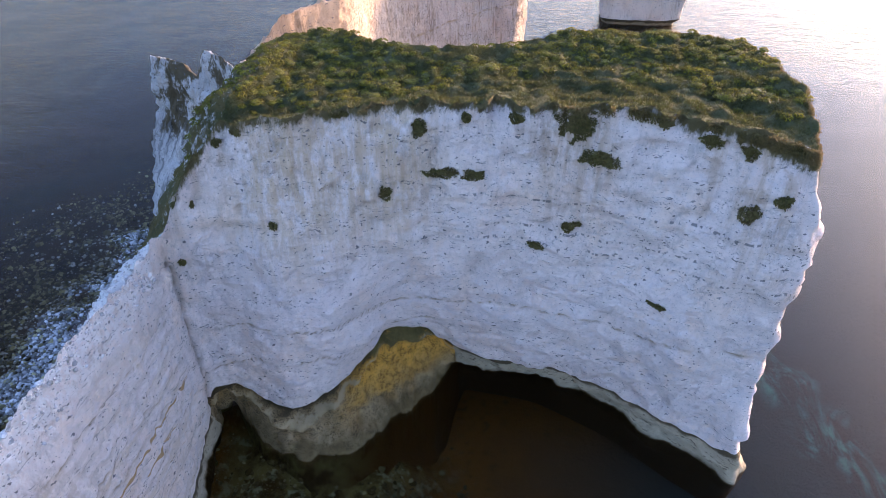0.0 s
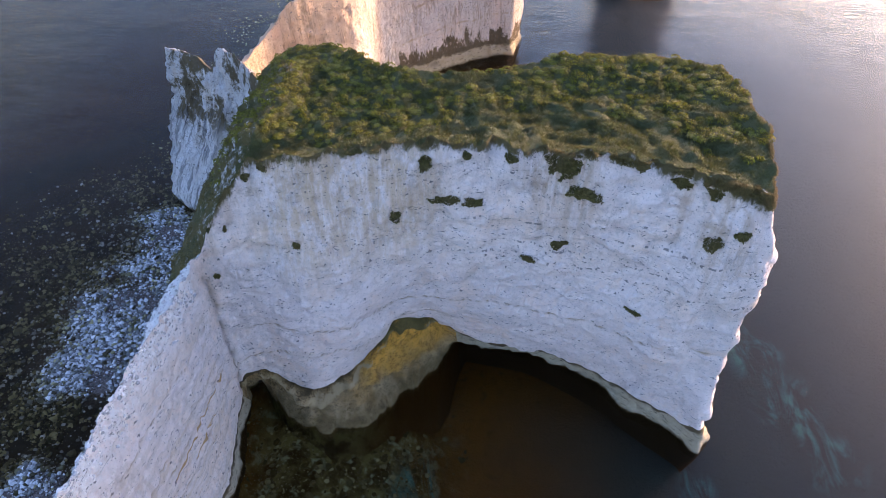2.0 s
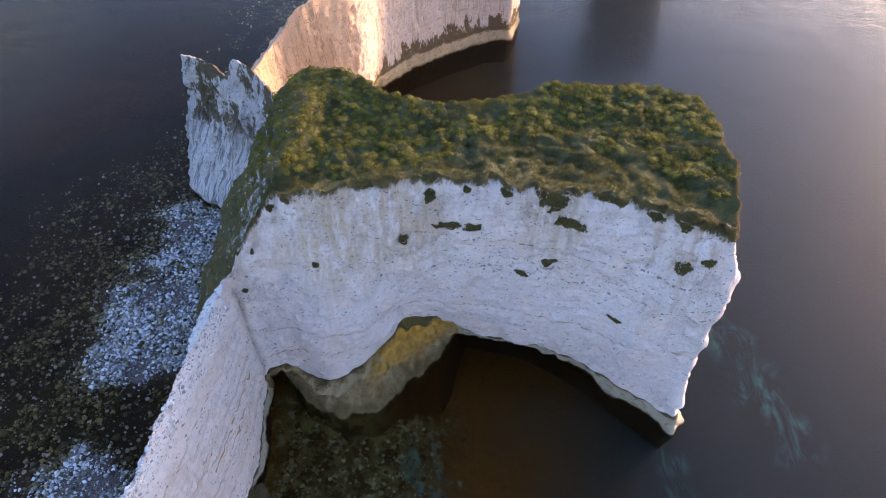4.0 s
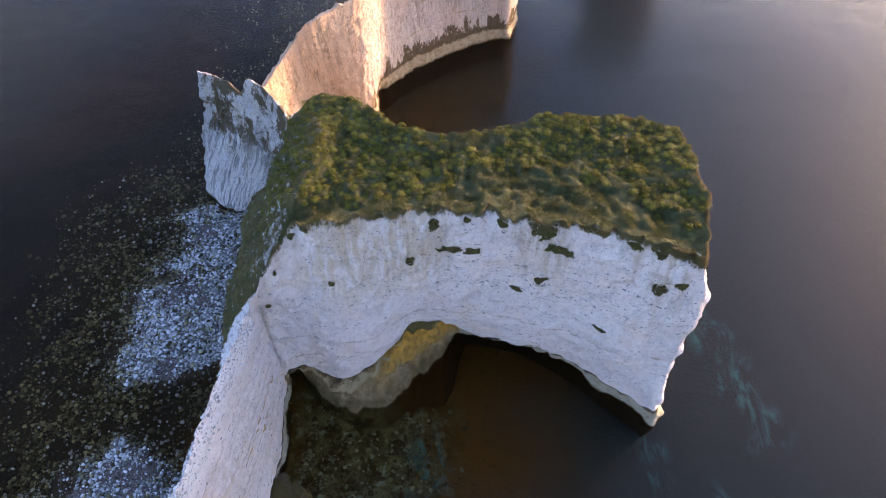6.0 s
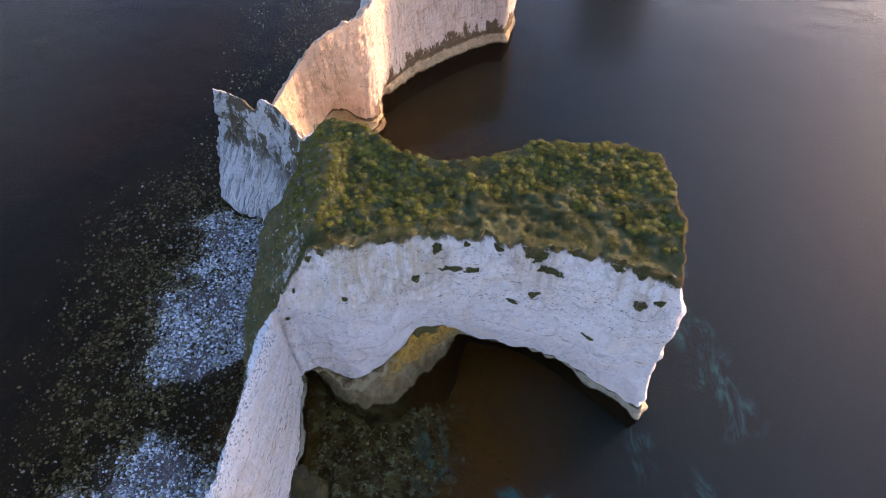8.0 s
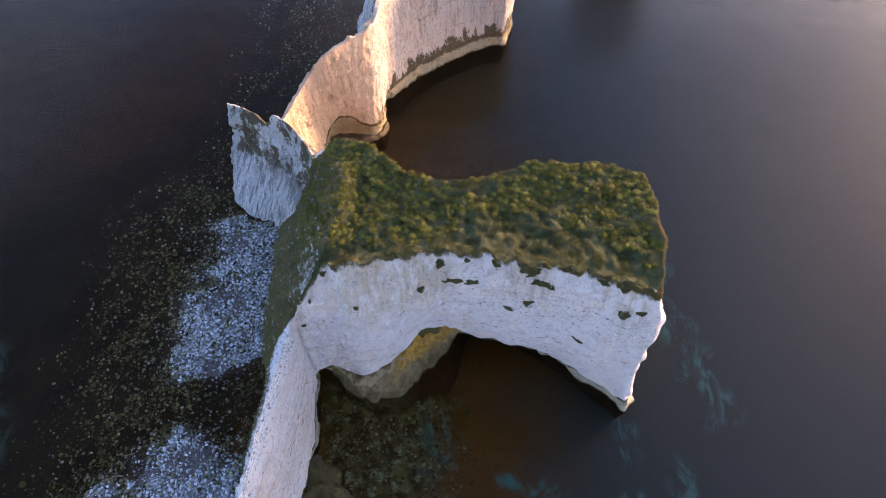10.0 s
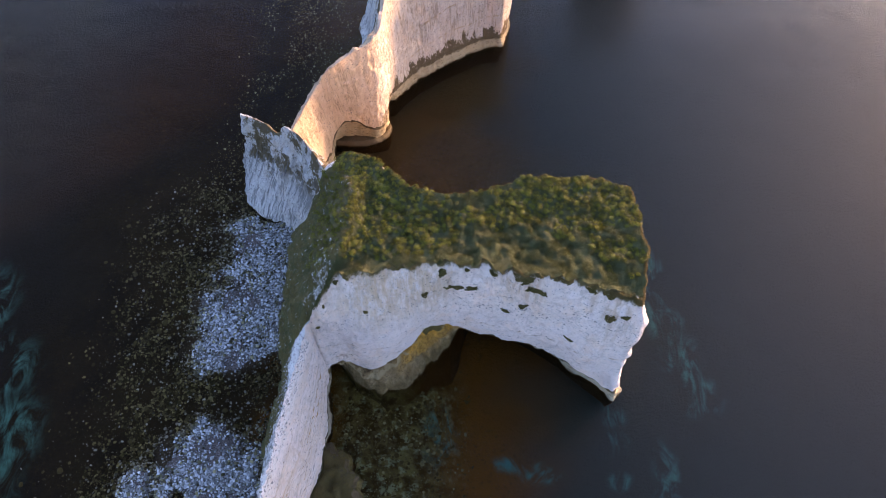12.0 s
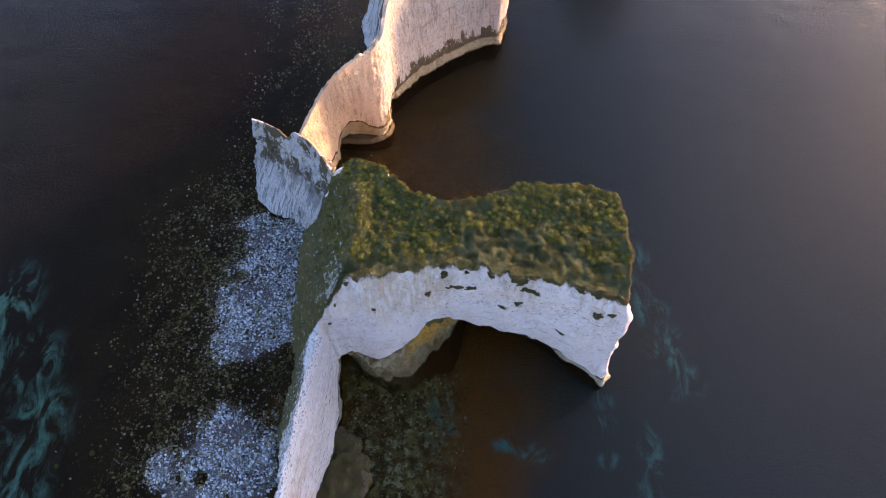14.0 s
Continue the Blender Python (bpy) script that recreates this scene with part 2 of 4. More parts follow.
    for groove in grooves:
        h = m.math("ADD", h, m.math("MULTIPLY", groove, -0.5))
    m.bump(h, 1.0, 0.65)
    return m.done(col)


def tidal_material(name, brown, dark=0.85, pale=(0.62, 0.54, 0.40), dull=(0.33, 0.27, 0.18)):
    """Wave-washed foot of the chalk: weedy brown with painted gold sunlight, or cream with a dark rim."""
    m = Nodes(name, 0.6)
    spots = m.span(m.math("ADD", m.math("MULTIPLY", m.noise(13.0, 3, 0.6), 0.7), m.math("MULTIPLY", m.noise(2.0, 4, 0.6), 0.3)), 0.42, 0.52)
    patch = m.span(m.noise(0.35, 4, 0.6), 0.40, 0.62)
    if brown:
        # weed brightened to gold near the arch, as sunlight put into the colour
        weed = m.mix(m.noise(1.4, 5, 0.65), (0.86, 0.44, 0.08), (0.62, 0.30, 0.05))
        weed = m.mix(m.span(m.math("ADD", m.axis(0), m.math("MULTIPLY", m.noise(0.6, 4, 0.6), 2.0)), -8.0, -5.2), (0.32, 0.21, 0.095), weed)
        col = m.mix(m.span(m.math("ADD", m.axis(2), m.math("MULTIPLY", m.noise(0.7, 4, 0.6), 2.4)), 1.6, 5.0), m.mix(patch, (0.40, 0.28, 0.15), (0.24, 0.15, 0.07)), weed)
        col = m.mix(m.span(spots, 0.0, 1.0, 0.8, 0.0), col, (0.05, 0.035, 0.014))
        # weed fringe under the lip, darkened for the shade of the overhang
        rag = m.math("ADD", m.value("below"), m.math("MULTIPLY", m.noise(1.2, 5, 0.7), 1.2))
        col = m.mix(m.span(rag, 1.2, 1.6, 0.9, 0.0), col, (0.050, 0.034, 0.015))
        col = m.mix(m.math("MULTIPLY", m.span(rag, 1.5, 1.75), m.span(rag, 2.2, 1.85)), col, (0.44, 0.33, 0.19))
        toe = m.math("SUBTRACT", m.axis(2), m.math("MULTIPLY", m.noise(0.8, 5, 0.7), 2.2))
        col = m.mix(m.span(toe, -0.9, 0.1, 0.6, 0.0), col, (0.11, 0.075, 0.022))
        algae = m.math("MULTIPLY", m.span(m.axis(2), 4.8, 6.2), m.span(m.noise(0.9, 3), 0.35, 0.5))
        col = m.mix(algae, col, m.mix(m.noise(2.2, 5, 0.7), (0.055, 0.052, 0.016), (0.20, 0.15, 0.05)))
        col = m.mix(m.span(m.axis(2), -0.5, 0.15, 1.0, 0.0), col, m.mix(m.span(m.axis(0), -9.5, -4.0), m.mix(m.span(m.noise(0.6, 5, 0.65), 0.38, 0.62), (0.07, 0.04, 0.010), (0.22, 0.20, 0.075)), (0.13, 0.054, 0.007)))
    else:
        col = m.mix(m.noise(1.1, 6, 0.7), pale, dull)
        col = m.mix(m.span(m.noise(1.8, 5, 0.7, m.scaled((1, 1, 3))), 0.55, 0.66, 0, 0.85), col, (0.075, 0.06, 0.04))
        col = m.mix(m.span(m.axis(2), -0.3, 0.45, 0.95, 0.0), col, (0.085, 0.040, 0.008))
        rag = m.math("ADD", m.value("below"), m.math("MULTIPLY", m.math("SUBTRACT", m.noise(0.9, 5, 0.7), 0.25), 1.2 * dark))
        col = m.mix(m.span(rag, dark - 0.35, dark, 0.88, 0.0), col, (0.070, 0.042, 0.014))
    m.bump(m.math("ADD", m.noise(2.4, 6, 0.7), m.math("MULTIPLY", spots, 0.4)), 1.0, 0.25)
    return m.done(col)


def turf_material(name, steep=False, ends=False):
    m = Nodes(name, 0.95)
    a = m.noise(0.35, 4, 0.6)
    b = m.noise(2.8, 5, 0.7)
    col = m.mix(m.span(a, 0.35, 0.65), (0.078, 0.076, 0.032), (0.054, 0.066, 0.026))
    col = m.mix(m.span(b, 0.4, 0.7, 0, 0.75), col, (0.075, 0.070, 0.028))
    col = m.mix(m.span(m.noise(0.55, 4, 0.6, m.scaled((1, 1, 1), (3, 8, 1))), 0.62, 0.74, 0, 0.8), col, (0.085, 0.070, 0.034))
    if steep:
        ragged = m.math("ADD", m.value("bare"), m.math("MULTIPLY", m.noise(1.5, 6, 0.72, m.scaled((1, 1, 0.45))), 0.9))
        chalk = m.mix(m.span(m.noise(1.7, 6, 0.78), 0.42, 0.58), (0.62, 0.60, 0.59), (0.18, 0.17, 0.14))
        col = m.mix(m.span(m.noise(2.2, 6, 0.75, m.scaled((1, 1, 0.35), (4, 4, 0))), 0.57, 0.68, 0, 0.7), col, (0.26, 0.235, 0.17))
        col = m.mix(m.span(m.noise(0.7, 6, 0.72, m.scaled((1, 1, 0.5))), 0.40, 0.62, 0, 0.8), col, (0.13, 0.098, 0.035))
        col = m.mix(m.span(ragged, 0.76, 0.86), col, chalk)
    if ends:
        ragged = m.math("ADD", m.axis(1), m.math("MULTIPLY", m.noise(0.8, 5, 0.7), 3.0))
        col = m.mix(m.span(ragged, 31.2, 31.8, 1.0, 0.0), col, m.mix(m.noise(1.8, 6, 0.7), (0.70, 0.69, 0.68), (0.42, 0.41, 0.39)))
    m.bump(m.noise(2.2 if steep else 3.5, 7, 0.75), 1.0, 0.7 if steep else 0.3)
    return m.done(col)


def leaf_material(name, dark, bright, dry):
    m = Nodes(name, 0.6)
    r = m.island()
    col = m.mix(m.span(r, 0.0, 0.85), dark, bright)
    col = m.mix(m.span(r, 0.86, 0.98), col, dry)
    col = m.mix(m.span(m.noise(0.4, 3), 0.4, 0.65, 0, 0.5), col, dry)
    m.bsdf.inputs["Roughness"].default_value = 0.55
    thin = m.add("ShaderNodeBsdfTranslucent")
    m.link(col, thin.inputs["Color"])
    both = m.add("ShaderNodeMixShader")
    both.inputs[0].default_value = 0.35
    m.link(m.bsdf.outputs[0], both.inputs[1])
    m.link(thin.outputs[0], both.inputs[2])
    m.link(both.outputs[0], m.tree.nodes["Material Output"].inputs["Surface"])
    return m.done(col)


def stone_material(name, dark=(0.075, 0.075, 0.07), pale=(0.55, 0.56, 0.59)):
    m = Nodes(name, 0.85)
    r = m.island()
    col = m.mix(m.math("POWER", r, 1.6), dark, pale)
    col = m.mix(m.span(m.noise(1.3, 4), 0.55, 0.7, 0, 0.6), col, (0.12, 0.12, 0.075))
    m.bump(m.noise(6, 4, 0.7), 0.6, 0.08)
    return m.done(col)


def weedy_stone_material(name, dark=(0.026, 0.019, 0.008), pale=(0.34, 0.30, 0.17)):
    m = Nodes(name, 0.8)
    col = m.mix(m.math("POWER", m.island(), 2.8), dark, pale)
    col = m.mix(m.span(m.noise(0.8, 4), 0.5, 0.7, 0, 0.5), col, (0.05, 0.055, 0.018))
    m.bump(m.noise(5, 4, 0.7), 0.7, 0.1)
    return m.done(col)


def bed_material():
    m = Nodes("sea_bed", 0.95)
    floor_mix = m.mix(m.span(m.noise(0.55, 5, 0.62), 0.38, 0.66), (0.075, 0.046, 0.011), (0.26, 0.24, 0.10))
    floor_mix = m.mix(m.span(m.noise(0.9, 4, 0.6, m.scaled((1, 1, 1), (3, 3, 3))), 0.52, 0.66, 0, 0.75), floor_mix, (0.42, 0.52, 0.38))
    kelp = m.mix(m.noise(0.22, 5, 0.65), (0.15, 0.100, 0.045), (0.095, 0.062, 0.028))
    kelp = m.mix(m.span(m.axis(1), 48, 40), kelp, m.mix(m.noise(0.3, 5, 0.65), (0.30, 0.125, 0.013), (0.19, 0.076, 0.009)))
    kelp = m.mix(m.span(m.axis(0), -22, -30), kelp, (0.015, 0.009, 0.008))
    # brighter blue-grey to the right and seaward paints in the sky's reflection
    deep_sheen = m.mix(m.span(m.axis(0), -40, 30), (0.007, 0.009, 0.013), (0.055, 0.092, 0.112))
    deep_sheen = m.mix(m.span(m.axis(1), 85, 150), deep_sheen, m.mix(m.span(m.axis(0), -60, 60), (0.010, 0.040, 0.115), (0.060, 0.098, 0.125)))
    col = m.mix(m.value("kelp"), deep_sheen, kelp)
    col = m.mix(m.math("MULTIPLY", m.span(m.noise(1.5, 5, 0.7), 0.5, 0.7, 0, 0.6), m.value("kelp")), col, (0.06, 0.045, 0.016))
    col = m.mix(m.value("shoal"), col, m.mix(m.noise(2.6, 5, 0.75), (0.022, 0.013, 0.007), (0.060, 0.040, 0.020)))
    col = m.mix(m.value("bay"), col, floor_mix)
    gravel = m.mix(m.span(m.noise(7.0, 5, 0.8), 0.35, 0.7), (0.03, 0.024, 0.020), (0.24, 0.19, 0.18))
    col = m.mix(m.span(m.value("dry"), 0.15, 0.75), col, gravel)
    wisp = m.math("MULTIPLY", m.span(m.noise(0.22, 6, 0.62, m.scaled((1.3, 0.6, 1)), 1.3), 0.44, 0.65), m.span(m.noise(0.9, 5, 0.7), 0.25, 0.6, 0.45, 1.0))
    col = m.mix(m.math("MULTIPLY", wisp, m.span(m.value("sand"), 0.10, 0.75)), col, (0.075, 0.33, 0.37))
    m.bump(m.noise(1.8, 6, 0.75), 1.0, 0.5)
    return m.done(col)


def water_material():
    m = Nodes("sea_water", 0.06)
    for link in list(m.tree.links):
        m.tree.links.remove(link)
    clear = m.add("ShaderNodeBsdfTransparent")
    clear.inputs["Color"].default_value = (0.93, 0.84, 0.66, 1)
    murk = m.add("ShaderNodeBsdfDiffuse")
    murk.inputs["Color"].default_value = (0.013, 0.008, 0.005, 1)
    body = m.add("ShaderNodeMixShader")
    body.inputs[0].default_value = 0.15
    calm, choppy, gloss = m.add("ShaderNodeBsdfGlossy"), m.add("ShaderNodeBsdfGlossy"), m.add("ShaderNodeMixShader")
    calm.inputs["Roughness"].default_value, choppy.inputs["Roughness"].default_value = 0.06, 0.46
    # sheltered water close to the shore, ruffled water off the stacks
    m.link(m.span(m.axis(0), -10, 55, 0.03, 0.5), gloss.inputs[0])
    m.link(calm.outputs[0], gloss.inputs[1])
    m.link(choppy.outputs[0], gloss.inputs[2])
    rim = m.add("ShaderNodeFresnel")
    rim.inputs["IOR"].default_value = 1.33
    whole = m.add("ShaderNodeMixShader")
    ripple = m.math("ADD", m.noise(0.75, 4, 0.6, m.scaled((0.8, 2.0, 1))), m.math("MULTIPLY", m.noise(0.22, 3, 0.5, m.scaled((0.7, 1.5, 1))), 1.6))
    # rougher water out to sea
    ripple = m.math("MULTIPLY", ripple, m.math("MAXIMUM", m.span(m.axis(1), 75, 125, 0.08, 0.6), m.span(m.axis(0), -40, -75, 0.08, 0.8)))
    relief = m.add("ShaderNodeBump")
    relief.inputs["Strength"].default_value, relief.inputs["Distance"].default_value = 0.5, 0.6
    m.link(ripple, relief.inputs["Height"])
    for node in (calm, choppy, rim):
        m.link(relief.outputs[0], node.inputs["Normal"])
    m.link(clear.outputs[0], body.inputs[1])
    m.link(murk.outputs[0], body.inputs[2])
    # sky reflection is cut back towards the left to darken the water there
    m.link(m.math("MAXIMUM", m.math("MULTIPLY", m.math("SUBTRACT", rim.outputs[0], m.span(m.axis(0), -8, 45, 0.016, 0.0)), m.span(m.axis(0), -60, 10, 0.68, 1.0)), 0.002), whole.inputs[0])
    m.link(body.outputs[0], whole.inputs[1])
    m.link(gloss.outputs[0], whole.inputs[2])
    m.link(whole.outputs[0], m.tree.nodes["Material Output"].inputs["Surface"])
    return m.mat


CHALK = chalk_material("weathered_chalk")
# ridge chalk tinted warm, so low sunlight is partly in its colour
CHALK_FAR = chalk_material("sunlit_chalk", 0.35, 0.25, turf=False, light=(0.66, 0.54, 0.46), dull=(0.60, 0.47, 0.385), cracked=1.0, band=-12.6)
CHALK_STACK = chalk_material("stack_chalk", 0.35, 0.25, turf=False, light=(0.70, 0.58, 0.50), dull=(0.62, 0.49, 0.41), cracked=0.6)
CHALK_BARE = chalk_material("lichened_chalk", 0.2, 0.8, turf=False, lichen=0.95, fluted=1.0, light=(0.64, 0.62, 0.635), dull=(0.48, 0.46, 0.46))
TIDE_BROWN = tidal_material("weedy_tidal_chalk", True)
TIDE_CREAM = tidal_material("washed_tidal_chalk", False)
TIDE_FAR = tidal_material("far_tidal_chalk", False, 1.15, (0.50, 0.39, 0.25), (0.30, 0.21, 0.11))
TIDE_SKERRY = tidal_material("weedy_skerry_chalk", False, 0.2, (0.20, 0.155, 0.05), (0.05, 0.036, 0.008))
TURF = turf_material("turf", ends=True)
SLOPE = turf_material("steep_turf", True)
GRASS = leaf_material("grass_blades", (0.050, 0.056, 0.016), (0.088, 0.092, 0.026), (0.070, 0.068, 0.025))
LEAF = leaf_material("cabbage_leaves", (0.070, 0.074, 0.011), (0.185, 0.180, 0.020), (0.118, 0.106, 0.022))
SCRUB = leaf_material("scrub_leaves", (0.065, 0.058, 0.017), (0.135, 0.115, 0.034), (0.16, 0.115, 0.05))
RIM = leaf_material("rim_leaves", (0.075, 0.062, 0.020), (0.15, 0.118, 0.038), (0.18, 0.12, 0.05))
STONE = stone_material("chalk_cobbles")
RUBBLE = stone_material("chalk_rubble", (0.28, 0.27, 0.27), (0.58, 0.55, 0.55))
WEEDY = weedy_stone_material("weedy_stones")
BAY_STONE = weedy_stone_material("olive_bay_stones", (0.09, 0.065, 0.02), (0.46, 0.46, 0.28))
BED = bed_material()
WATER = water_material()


# ---------------------------------------------------------------- mesh helpers
def mesh_object(name, verts, faces, material, parent=None, label="", values=None, flat=False):
    """One mesh object out of computed points."""
    me = bpy.data.meshes.new(name)
    me.from_pydata([tuple(v) for v in np.asarray(verts, float).tolist()], [], [tuple(f) for f in np.asarray(faces).tolist()] if not isinstance(faces, list) else faces)
    for key, data in (values or {}).items():
        me.attributes.new(key, "FLOAT", "POINT").data.foreach_set("value", np.asarray(data, np.float32))
    me.materials.append(material)
    if not flat:
        me.polygons.foreach_set("use_smooth", [True] * len(me.polygons))
    me.update()
    ob = new(name, me)
    if parent:
        ob.parent = parent
    if label:
        tagged(ob, label)
    return ob


def thing(name, label, category, group="", kind="", at=(0, 0, 0)):
    ob = new(name)
    ob.location = at
    ob.empty_display_size = 0.5
    return tagged(ob, label, category, group, kind)


def ring(controls, step, closed=True):
    """A smooth line through the control rows, sampled at even steps along the upper edge and the foot."""
    c = np.array(controls, float)
    n = len(c)
    fine = []
    for k in range(n if closed else n - 1):
        if closed:
            p0, p1, p2, p3 = c[k - 1], c[k], c[(k + 1) % n], c[(k + 2) % n]
        else:
            p0, p1, p2, p3 = c[max(k - 1, 0)], c[k], c[k + 1], c[min(k + 2, n - 1)]
        for t in np.linspace(0, 1, 24, endpoint=False):
            # softened Catmull-Rom
            m1, m2 = 0.42 * (p2 - p0), 0.42 * (p3 - p1)
            fine.append(((2 * t**3 - 3 * t**2 + 1) * p1 + (t**3 - 2 * t**2 + t) * m1 + (3 * t**2 - 2 * t**3) * p2 + (t**3 - t**2) * m2).tolist() + [k + t])
    if closed:
        fine.append(fine[0][:-1] + [n])
    else:
        fine.append(c[-1].tolist() + [n - 1])
    fine = np.array(fine)
    d = np.hypot(np.diff(fine[:, 0]), np.diff(fine[:, 1])) + np.hypot(np.diff(fine[:, 3]), np.diff(fine[:, 4]))
    s = np.concatenate([[0], np.cumsum(d * 0.5 + 1e-4)])
    count = int(s[-1] / step)
    want = np.linspace(0, s[-1], count + (0 if closed else 1), endpoint=not closed)
    return np.stack([np.interp(want, s, fine[:, k]) for k in range(fine.shape[1])], 1)


def cliff(controls, step, rows, bulge, seed, rough=1.0, joints=(), closed=True, cracks=(), flutes=(0.10, 12), bow=lambda c: np.full(len(c), 0.03), lumps=lambda c: np.ones(len(c)), sharp=False, shoulder=lambda c: np.zeros(len(c)), crags=lambda c: np.ones(len(c)), scallop=lambda c: np.zeros(len(c))):
    """Rock walls round a plan. Each control row: upper edge x, y, z; lip of the face x, y, z; foot at the water x, y.
    Returns the columns, the points (rows x columns), the height index of the lip, and values for the material."""
    c = ring(controls, step, closed)
    n = len(c)
    top, lip, foot = c[:, 0:3], c[:, 3:6], np.concatenate([c[:, 6:8], np.zeros((n, 1))], 1)
    tangent = np.roll(c[:, 3:5] + c[:, 0:2], -2, 0) - np.roll(c[:, 3:5] + c[:, 0:2], 2, 0)
    out = np.stack([tangent[:, 1], -tangent[:, 0]], 1)
    out /= np.linalg.norm(out, axis=1)[:, None] + 1e-9
    for _ in range(6):
        out = (np.roll(out, 1, 0) + 2 * out + np.roll(out, -1, 0)) / 4
    low = max(6, rows // 7)
    pts, down = [], []
    for k in range(3):
        q = foot.copy()
        q[:, 2] = (-4.5, -2.0, -0.7)[k]
        spread = np.clip((bow(c) - 0.04) / 0.15, 0, 1)
        q[:, :2] += out * (spread * (4.6, 1.9, 0.6)[k] + (1 - spread) * (-0.8, -0.3, 0.1)[k])[:, None]
        pts.append(q)
    for k in range(low):
        t = k / low
        q = foot * (1 - t) + lip * t
        q[:, :2] -= out * (math.sin(math.pi * t) * bow(c) * (lip[:, 2] - 0.8))[:, None]
        pts.append(q)
    for k in range(rows + 1):
        t = k / rows
        q = lip * (1 - t) + top * t
        q[:, :2] += out * (bulge(c)[0] * np.sin(math.pi * t ** bulge(c)[1]) + shoulder(c) * (t ** 4 - t ** 14))[:, None]
        pts.append(q)
    p = np.array(pts)
    m = len(p)
    flat = p.reshape(-1, 3)
    o = np.tile(out, (m, 1))
    high = np.tile(top[:, 2], m) - flat[:, 2]
    d = np.tile(lumps(c), m) * (0.42 * fbm(flat, (4.5, 4.5, 6), 3, seed) + 0.22 * fbm(flat, (1.3, 1.3, 1.3), 3, seed + 20))
    d += flutes[0] * np.tile(lumps(c) if not sharp else np.ones(n), m) * smooth(flutes[1], 1, high) * fbm(flat, (0.55, 0.55, 3.2), 3, seed + 40)
    ledge = flat[:, 2] + 1.4 * fbm(flat, 9, 2, seed + 60)
    d += 0.02 * fbm(np.stack([flat[:, 0] * 0.06, flat[:, 1] * 0.06, ledge], 1), 0.6, 3, seed + 70)
    d += 0.10 * fbm(flat, (0.45, 0.45, 0.45), 2, seed + 80) - 0.16 * smooth(0.25, 0.75, fbm(flat, (0.8, 0.8, 0.6), 2, seed + 85)) * (0.3 + 0.7 * smooth(20, 7, high))
    joint = np.zeros(len(flat))
    for z0, lean, x0, x1 in joints:
        z = z0 + lean * flat[:, 0] + 0.7 * fbm(flat * (1, 1, 0), 6.0, 3, seed + 90)
        g = np.exp(-((flat[:, 2] - z) / 0.055) ** 2) * smooth(x0 - 2, x0, flat[:, 0]) * smooth(x1 + 2, x1, flat[:, 0])
        d -= 0.08 * g
        joint = np.maximum(joint, g)
    for s0, depth, width, z1, stray in cracks:
        s = np.tile(c[:, 8], m) + stray * fbm(flat, (9, 9, 1.5), 4, seed + 97)
        g = np.exp(-((s - s0) / width) ** 2) * smooth(z1 + 1, z1 - 1, flat[:, 2])
        d -= depth * g
        joint = np.maximum(joint, np.exp(-((s - s0) / width * 1.8) ** 2) * smooth(z1 + 1, z1 - 1, flat[:, 2]))
    under = np.tile(lip[:, 2], m) - flat[:, 2]
    d += 0.30 * np.tile(crags(c), m) * smooth(0.2, 1.2, under) * fbm(flat, (1.5, 1.5, 1.1), 4, seed + 99)
    step = np.tile(np.clip(crags(c) - 1, 0, 1), m)
    d += step * (0.55 * np.exp(-((under - 1.15 - 0.5 * fbm(flat, 2.5, 3, seed + 101)) / 0.3) ** 2) - 0.9 * np.exp(-((under - 0.45) / 0.35) ** 2))
    d += np.tile(shoulder(c) > 0, m) * smooth(0, 1, high) * (0.6 * fbm(flat, (2.6, 2.6, 3.4), 4, seed + 111) + 0.22 * fbm(flat, (0.8, 0.8, 1.4), 3, seed + 112))
    d -= 0.75 * np.tile(scallop(c), m) * smooth(1.6, 0.0, high) * np.clip(fbm(flat, (1.3, 1.3, 12), 3, seed + 120) + 0.15, 0, 1)
    d *= rough
    if sharp:
        d *= 0.12 + 0.88 * smooth(0.0, 2.2, high)
    d *= smooth(-4.5, 1.0, flat[:, 2]) * 0.9 + 0.1
    flat[:, :2] += o * d[:, None]
    rim = np.tile(np.arange(m) == m - 1, (n, 1)).T.ravel()
    flat[:, 2] += rim * (0.24 * fbm(flat, 0.9, 4, seed + 95) + 0.14 * fbm(flat, 0.4, 2, seed + 96))
    p = flat.reshape(m, n, 3)
    return c, p, 3 + low, dict(down=high, joint=joint, along=np.tile(np.cumsum(np.hypot(*np.diff(c[:, 0:2] + c[:, 3:5], axis=0, prepend=c[:1, 0:2] + c[:1, 3:5]).T)) * 0.5, m), below=np.tile(lip[:, 2], m) - flat[:, 2])


def wall_part(name, p, columns, r0, r1, material, parent, label, values):
    """A stretch of cliff() as one mesh: some columns, from row r0 to row r1."""
    m, n = p.shape[:2]
    columns = np.asarray(columns)
    take = (np.arange(r0, r1 + 1)[:, None] * n + columns[None, :]).ravel()
    w, h = len(columns), r1 - r0 + 1
    a = (np.arange(h - 1)[:, None] * w + np.arange(w - 1)[None, :]).ravel()
    faces = np.stack([a, a + 1, a + w + 1, a + w], 1)
    return mesh_object(name, p.reshape(-1, 3)[take], faces, material, parent, label, {k: v[take] for k, v in values.items()})


